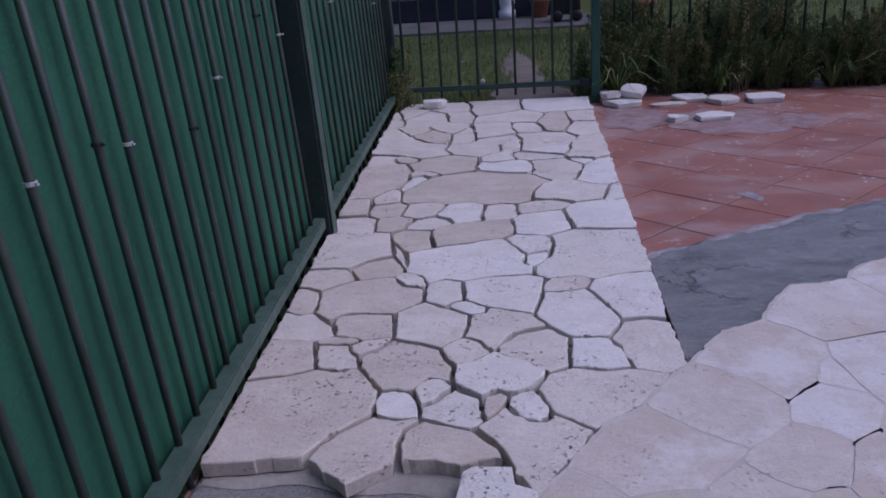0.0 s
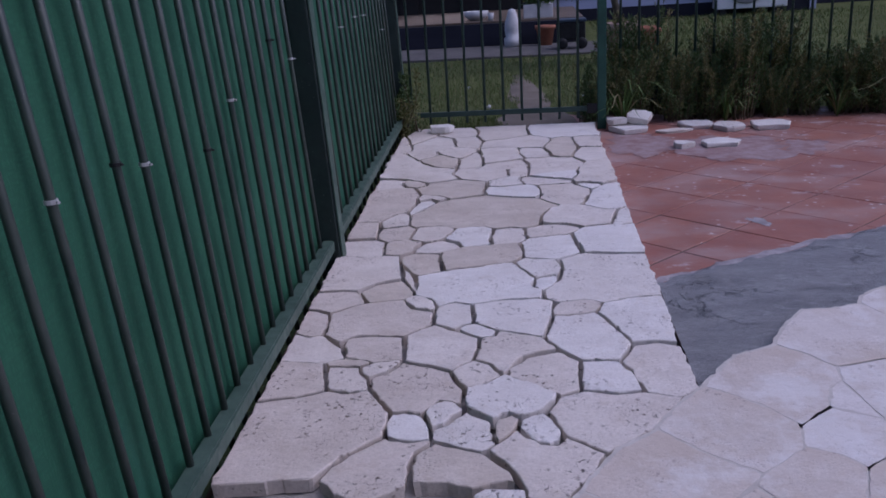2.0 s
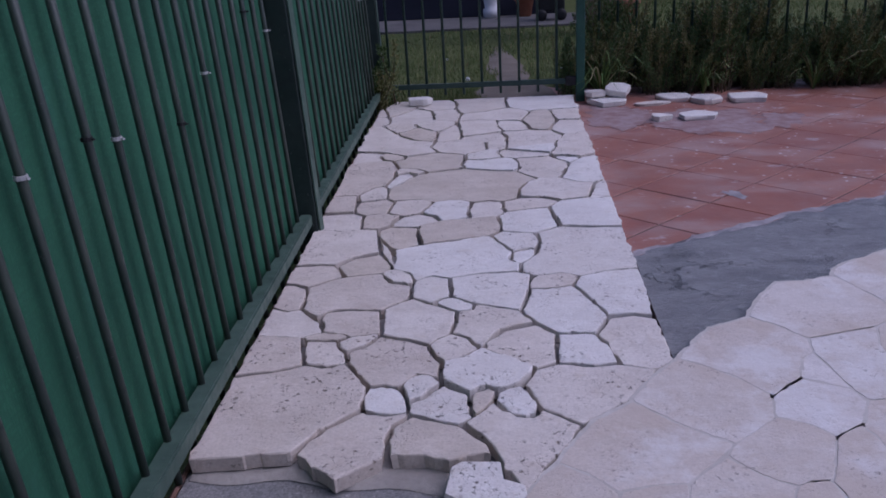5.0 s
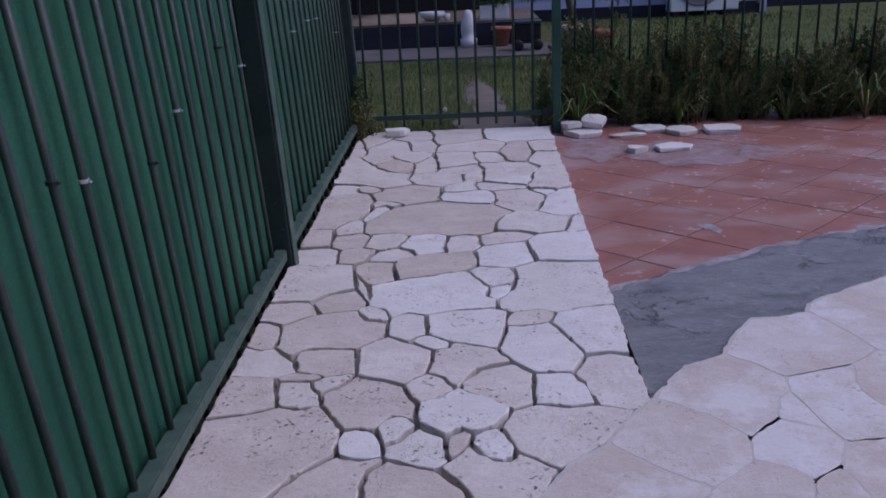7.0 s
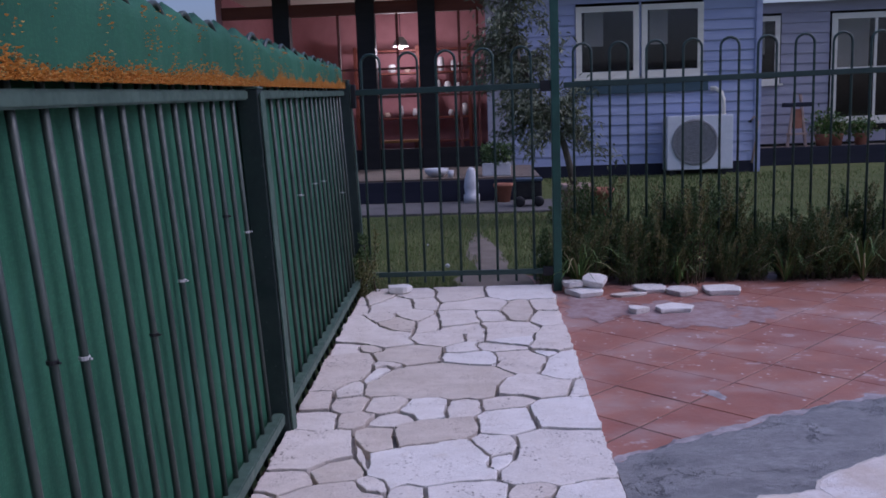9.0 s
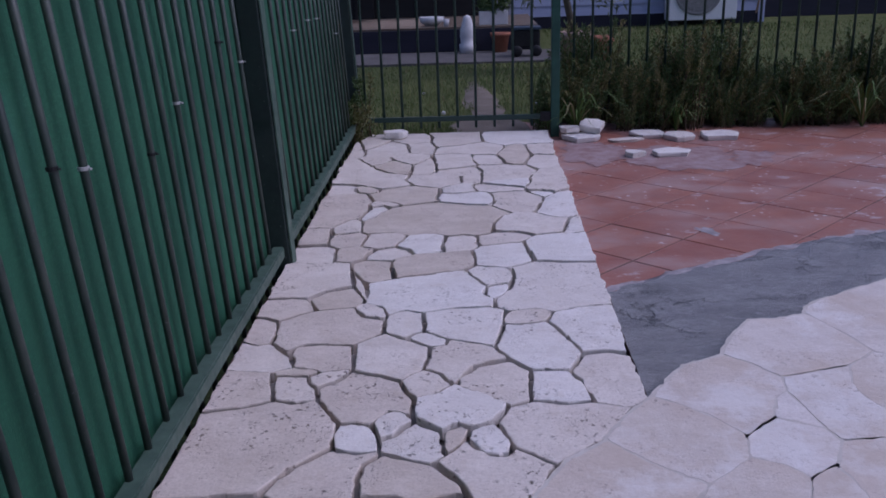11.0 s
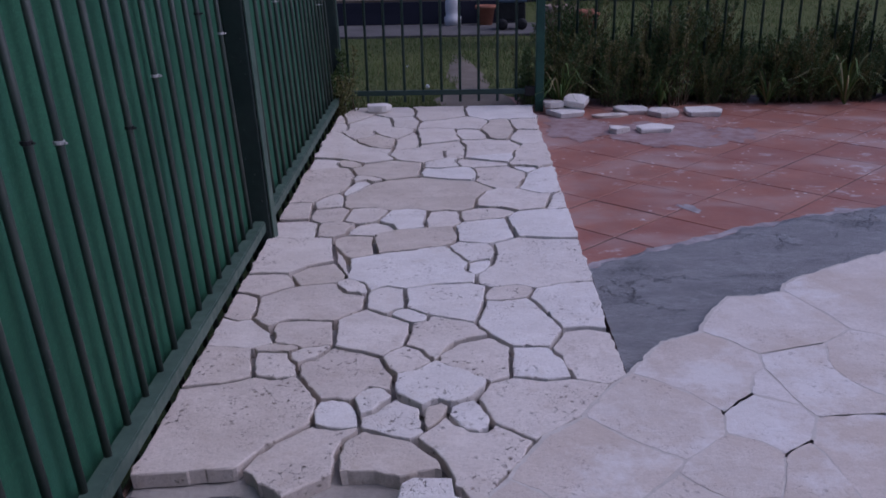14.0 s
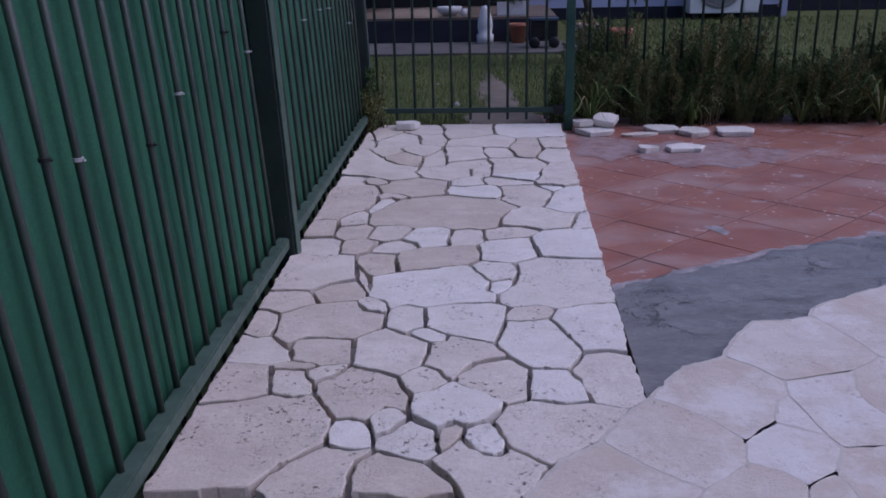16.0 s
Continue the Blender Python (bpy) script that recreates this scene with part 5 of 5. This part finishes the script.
laid(0.069, 3.894, 0.409, 0.135, -0.96, -0.09, 1)
laid(0.563, 3.898, 0.135, 0.088, -0.35, -0.12, 1)
laid(0.202, 4.010, 0.148, 0.085, -1.21, 0.01, 2)
laid(0.372, 4.014, 0.155, 0.053, 1.46, 0.13, 1)
laid(0.947, 4.099, 0.165, 0.084, -1.39, 0.02, 1)
laid(0.487, 4.127, 0.161, 0.091, 1.39, 0.22, 1)
laid(0.123, 4.151, 0.146, 0.065, -1.23, -0.12, 1)
laid(0.646, 4.157, 0.109, 0.064, -1.07, 0.04, 1)
laid(0.280, 4.211, 0.127, 0.078, -1.36, -0.15, 1)
laid(0.802, 4.295, 0.213, 0.062, 1.49, 0.03, 2)
laid(-0.030, 4.359, 0.105, 0.081, 1.47, 0.09, 1)
laid(0.925, 4.386, 0.156, 0.098, -1.36, -0.19, 1)
laid(0.565, 4.423, 0.152, 0.130, 0.73, -0.15, 1)
laid(0.139, 4.424, 0.146, 0.111, 0.87, 0.17, 1)
laid(0.301, 4.473, 0.152, 0.067, -1.48, -0.00, 1)
laid(-0.051, 4.559, 0.098, 0.038, -1.15, 0.02, 1)
laid(0.039, 4.660, 0.208, 0.042, 1.50, -0.09, 1)
laid(0.272, 4.724, 0.118, 0.068, -1.55, 0.01, 1)
laid(0.486, 4.766, 0.283, 0.109, -1.51, -0.02, 1)
laid(0.846, 4.769, 0.227, 0.178, -1.44, 0.07, 0)
bedded(1.178, 1.770, 0.142, 0.097, 1.41, 0.22, 2)
bedded(1.014, 1.570, 0.133, 0.088, 0.79, 0.22, 1)
bedded(1.358, 1.981, 0.168, 0.151, -1.11, -0.22, 0)
bedded(1.720, 2.146, 0.295, 0.163, -1.56, 0.01, 1)
bedded(0.867, 1.413, 0.177, 0.093, 0.85, 0.22, 2)
bedded(0.766, 1.278, 0.104, 0.072, 1.51, 0.22, 2)
bedded(1.380, 1.736, 0.207, 0.115, 1.19, -0.22, 1)
bedded(1.268, 1.672, 0.134, 0.059, -1.39, -0.22, 0)
bedded(1.244, 1.569, 0.098, 0.072, 1.39, 0.22, 0)
bedded(1.513, 1.802, 0.130, 0.089, 0.88, 0.22, 1)
bedded(1.382, 1.449, 0.137, 0.101, -1.23, 0.10, 2)
bedded(1.123, 1.400, 0.111, 0.052, 0.86, 0.22, 1)
bedded(1.251, 1.357, 0.147, 0.044, 1.38, -0.01, 0)
bedded(1.017, 1.290, 0.149, 0.056, 0.73, -0.15, 1)
bedded(0.869, 1.251, 0.094, 0.083, -0.53, -0.22, 2)
bedded(1.137, 1.255, 0.060, 0.033, -1.51, -0.22, 0)
bare(0.608, 1.321, 0.138, 0.060, -1.40, -0.05, 1)
bare(0.198, 1.318, 0.081, 0.058, 0.43, 0.22, 1)
bare(0.476, 1.299, 0.103, 0.055, 1.15, 0.22, 1)
bare(1.067, 2.177, 0.257, 0.061, 1.50, 0.13, 1)
bare(1.256, 2.225, 0.299, 0.075, 1.15, 0.18, 1)
bare(1.474, 2.438, 0.287, 0.079, 1.13, -0.06, 1)
bare(1.760, 2.592, 0.321, 0.100, 1.03, 0.09, 1)


def reach(i, c, way, seeds, walls):
    """How far stone i goes from its heart c along way."""
    x, y, w, d, t, _, pull = seeds[i]
    ct, st = math.cos(t), math.sin(t)
    own = ((ct * way[0] + st * way[1]) / w) ** 2 + ((-st * way[0] + ct * way[1]) / d) ** 2
    r = math.sqrt(CAP / own)
    for j, (xj, yj, wj, dj, tj, _, pj) in enumerate(seeds):
        if j == i or abs(xj - x) > 1.0 or abs(yj - y) > 1.0:
            continue
        cj, sj = math.cos(tj), math.sin(tj)
        ox, oy = x - xj, y - yj
        a1, a2 = (cj * ox + sj * oy) / wj, (-sj * ox + cj * oy) / dj
        b1, b2 = (cj * way[0] + sj * way[1]) / wj, (-sj * way[0] + cj * way[1]) / dj
        A, B, C = a1 * a1 + a2 * a2, a1 * b1 + a2 * b2, b1 * b1 + b2 * b2
        qa, qb, qc = own - C, -2 * B, pj - pull - A
        if abs(qa) < 1e-6:
            roots = [-qc / qb] if abs(qb) > 1e-9 else []
        else:
            disc = qb * qb - 4 * qa * qc
            roots = [] if disc < 0 else [(-qb - math.sqrt(disc)) / (2 * qa), (-qb + math.sqrt(disc)) / (2 * qa)]
        for q in roots:
            if 0 < q < r:
                r = q
    for (px, py), (nx, ny) in walls:
        k = way[0] * nx + way[1] * ny
        if k > 1e-6:
            r = min(r, max(0.01, ((px - c[0]) * nx + (py - c[1]) * ny) / k))
    return r


def thin_out(pts, tol):
    """Drops the corners that hardly turn."""
    def keep(a, b):
        if b <= a + 1:
            return []
        p, q = pts[a], pts[b % len(pts)]
        dx, dy = q[0] - p[0], q[1] - p[1]
        ln = math.hypot(dx, dy) + 1e-9
        far, at = max((abs((pts[k][0] - p[0]) * dy - (pts[k][1] - p[1]) * dx) / ln, k) for k in range(a + 1, b))
        return keep(a, at) + [at] + keep(at, b) if far > tol else []
    half = len(pts) // 2
    idx = [0] + keep(0, half) + [half] + keep(half, len(pts))
    return [pts[k] for k in idx]


def stone_outline(i, seeds, walls, inset, rng, rough_by=0.0021):
    x, y = seeds[i][:2]
    pts = []
    for k in range(144):
        a = k * math.tau / 144
        way = (math.cos(a), math.sin(a))
        r = reach(i, (x, y), way, seeds, walls)
        pts.append((x + r * way[0], y + r * way[1]))
    pts = thin_out(pts, (1.05 if rough_by > 0.0014 else 0.6) * max(0.0035, min(0.009, 0.10 * min(seeds[i][2], seeds[i][3]))))
    # rough edges: longer sides get knocks of their own
    rough = []
    for p, q in zip(pts, pts[1:] + pts[:1]):
        rough.append(p)
        ln = math.hypot(q[0] - p[0], q[1] - p[1])
        cuts = int(ln / 0.019)
        for k in range(1, cuts + 1):
            t = k / (cuts + 1) + rng.uniform(-0.1, 0.1)
            off = rng.gauss(0, rough_by)
            rough.append((p[0] + (q[0] - p[0]) * t - (q[1] - p[1]) / ln * off, p[1] + (q[1] - p[1]) * t + (q[0] - p[0]) / ln * off))
    pts = rough
    n, out = len(pts), []
    for k in range(n):
        (ax, ay), (bx, by), (cx, cy) = pts[k - 1], pts[k], pts[(k + 1) % n]
        e1, e2 = Vector((bx - ax, by - ay)), Vector((cx - bx, cy - by))
        if e1.length < 1e-6 or e2.length < 1e-6:
            continue
        e1.normalize(), e2.normalize()
        n1, n2 = Vector((-e1.y, e1.x)), Vector((-e2.y, e2.x))
        m = n1 + n2
        m = m / max(m.length_squared / 2, 0.45)
        s = inset * rng.uniform(0.7, 1.3)
        out.append((bx + m.x * s, by + m.y * s))
    # keep the corners in turn about the heart, and none too close together
    turn = sorted(((math.atan2(py - y, px - x), px, py) for px, py in out))
    clean = []
    for _, px, py in turn:
        if not clean or math.hypot(px - clean[-1][0], py - clean[-1][1]) > 0.0035:
            clean.append((px, py))
    return clean


def lay(parent, i, seeds, walls, materials, inset, thick, rng, proud=0.0, round_edge=0.0020):
    out = stone_outline(i, seeds, walls, inset, rng, 0.0016 if thick > 0.025 else 0.0012)
    if len(out) < 3:
        return
    x, y, w, d, t, tone, _ = seeds[i]
    tilt = (rng.gauss(0, 0.010), rng.gauss(0, 0.010)) if thick > 0.025 else (0.0, 0.0)
    up = (rng.uniform(-0.0045, 0.003) if thick > 0.025 else rng.uniform(-0.0006, 0.0006)) + proud
    bm = bmesh.new()
    rings = []
    for z, grow in ((-thick, -0.003), (-round_edge * 1.6, 0.0), (-round_edge * 0.4, -round_edge * 0.5), (0.0, -round_edge * 1.3)):
        ring = []
        for px, py in out:
            v = Vector((px - x, py - y))
            ln = v.length + 1e-9
            chip = rng.uniform(-0.0007, 0.0005) if z < 0 else (-abs(rng.gauss(0, 0.0009)) if thick > 0.025 else 0.0)
            v = v * max(0.3, (ln + grow + chip) / ln)
            ring.append(bm.verts.new((v.x, v.y, z + up + (v.x * tilt[0] + v.y * tilt[1]) * 0.35)))
        rings.append(ring)
    n = len(out)
    for a, b in zip(rings, rings[1:]):
        for k in range(n):
            bm.faces.new((a[k], a[(k + 1) % n], b[(k + 1) % n], b[k]))
    heart = bm.verts.new((0, 0, up))
    for k in range(n):
        bm.faces.new((rings[-1][k], rings[-1][(k + 1) % n], heart))
    ob = part("stone", bm, materials[tone], parent)
    ob.location = (x, y, 0)
    ob.matrix_parent_inverse = Matrix.Identity(4)


CAP = 4.5


TERRACE = []
TERRACE_WALLS = [((0.63, 0.0), (-1.0, 0.0)), ((4.98, 0.0), (1.0, 0.0)), ((0.0, -3.95), (0.0, -1.0))]

PATH_SIDE = ((0.7890, 1.4782), (-0.8, 0.6))


def further_seeds():
    """The finished paving goes on behind and beside the camera."""
    rng = random.Random(14)
    for k in range(1500):
        x, y = rng.uniform(0.68, 4.85), rng.uniform(-3.7, 2.7)
        if y > 1.12 and x < 1.52 + 0.55 * (y - 1.33) or x < 0.74 and y > 0.9 or y > 2.42 + 0.2 * (x - 1.78):
            continue
        if all((x - s[0]) ** 2 + (y - s[1]) ** 2 > 0.11 for s in TERRACE) and all((x - s[0]) ** 2 + (y - s[1]) ** 2 > 0.055 for s in SET):
            TERRACE.append((x, y, rng.uniform(0.15, 0.2), rng.uniform(0.15, 0.2), rng.uniform(-0.7, 0.7), rng.choice((0, 1, 1, 2)), 0.0))


further_seeds()


def crazy_paving():
    rng = random.Random(2)
    seeds = LAID + SET + BARE + TERRACE
    n1, n2, n3 = len(LAID), len(LAID) + len(SET), len(LAID) + len(SET) + len(BARE)
    path = thing("paving_path", "loose-laid crazy paving path of pale travertine", "paving", kind="structure")
    askew = Vector((-1.0, -0.043)).normalized()
    walls = [((1.0, 3.0), (1.0, 0.0)), ((edge_x(1.4), 1.4), (askew.x, askew.y)), ((0.0, 4.91), (0.0, 1.0))]
    for i in range(n1):
        lay(path, i, seeds, walls, STONE, 0.0047 + 0.0010 * max(0.0, seeds[i][1] - 1.8), 0.031, rng, 0.010 if math.hypot(seeds[i][0] - 0.606, seeds[i][1] - 1.697) < 0.03 else 0.0)
    patio = thing("paving_patio", "finished crazy paving of beige travertine with flush joints", "paving", kind="structure")
    for i in list(range(n1, n2)) + list(range(n3, len(seeds))):
        lay(patio, i, seeds, TERRACE_WALLS + [PATH_SIDE], SETSTONE, 0.0019, 0.022, rng, 0.0, 0.0008)


crazy_paving()


def joint_filling():
    """Pale mortar struck nearly flush between the finished stones."""
    rng = random.Random(5)
    seeds = SET + LAID + BARE + TERRACE
    base = thing("joint_mortar", "pale flush mortar filling the paving joints", "mortar", kind="structure")
    for i in [k for k in range(len(seeds)) if seeds[k] in SET or seeds[k] in TERRACE]:
        out = stone_outline(i, seeds, TERRACE_WALLS + [PATH_SIDE], -0.007, rng, 0.001)
        bm = bmesh.new()
        x, y = seeds[i][:2]
        a = [bm.verts.new((px, py, -0.0008 - 0.00022 * (i % 4))) for px, py in out]
        b = [bm.verts.new((px, py, -0.032)) for px, py in out]
        heart = bm.verts.new((x, y, a[0].co.z))
        for k in range(len(out)):
            bm.faces.new((a[k], a[(k + 1) % len(out)], heart))
            bm.faces.new((b[k], b[(k + 1) % len(out)], a[(k + 1) % len(out)], a[k]))
        part("joint_bed", bm, JOINT, base)
    bm = bmesh.new()
    top, low = [[bm.verts.new((x, y, z)) for x, y in ((0.92, 1.0), (1.95, 1.0), (1.95, 1.9), (1.72, 2.05), (1.30, 1.84), (1.06, 1.66), (0.92, 1.45))] for z in (-0.0021, -0.03)]
    bm.faces.new(top)
    for k in range(7):
        bm.faces.new((low[k], low[(k + 1) % 7], top[(k + 1) % 7], top[k]))
    part("setting_bed", bm, JOINT, base)
    part("setting_bed", box(0.67, 4.94, -3.9, 0.998, -0.03, -0.0021, 0), JOINT, base)


joint_filling()
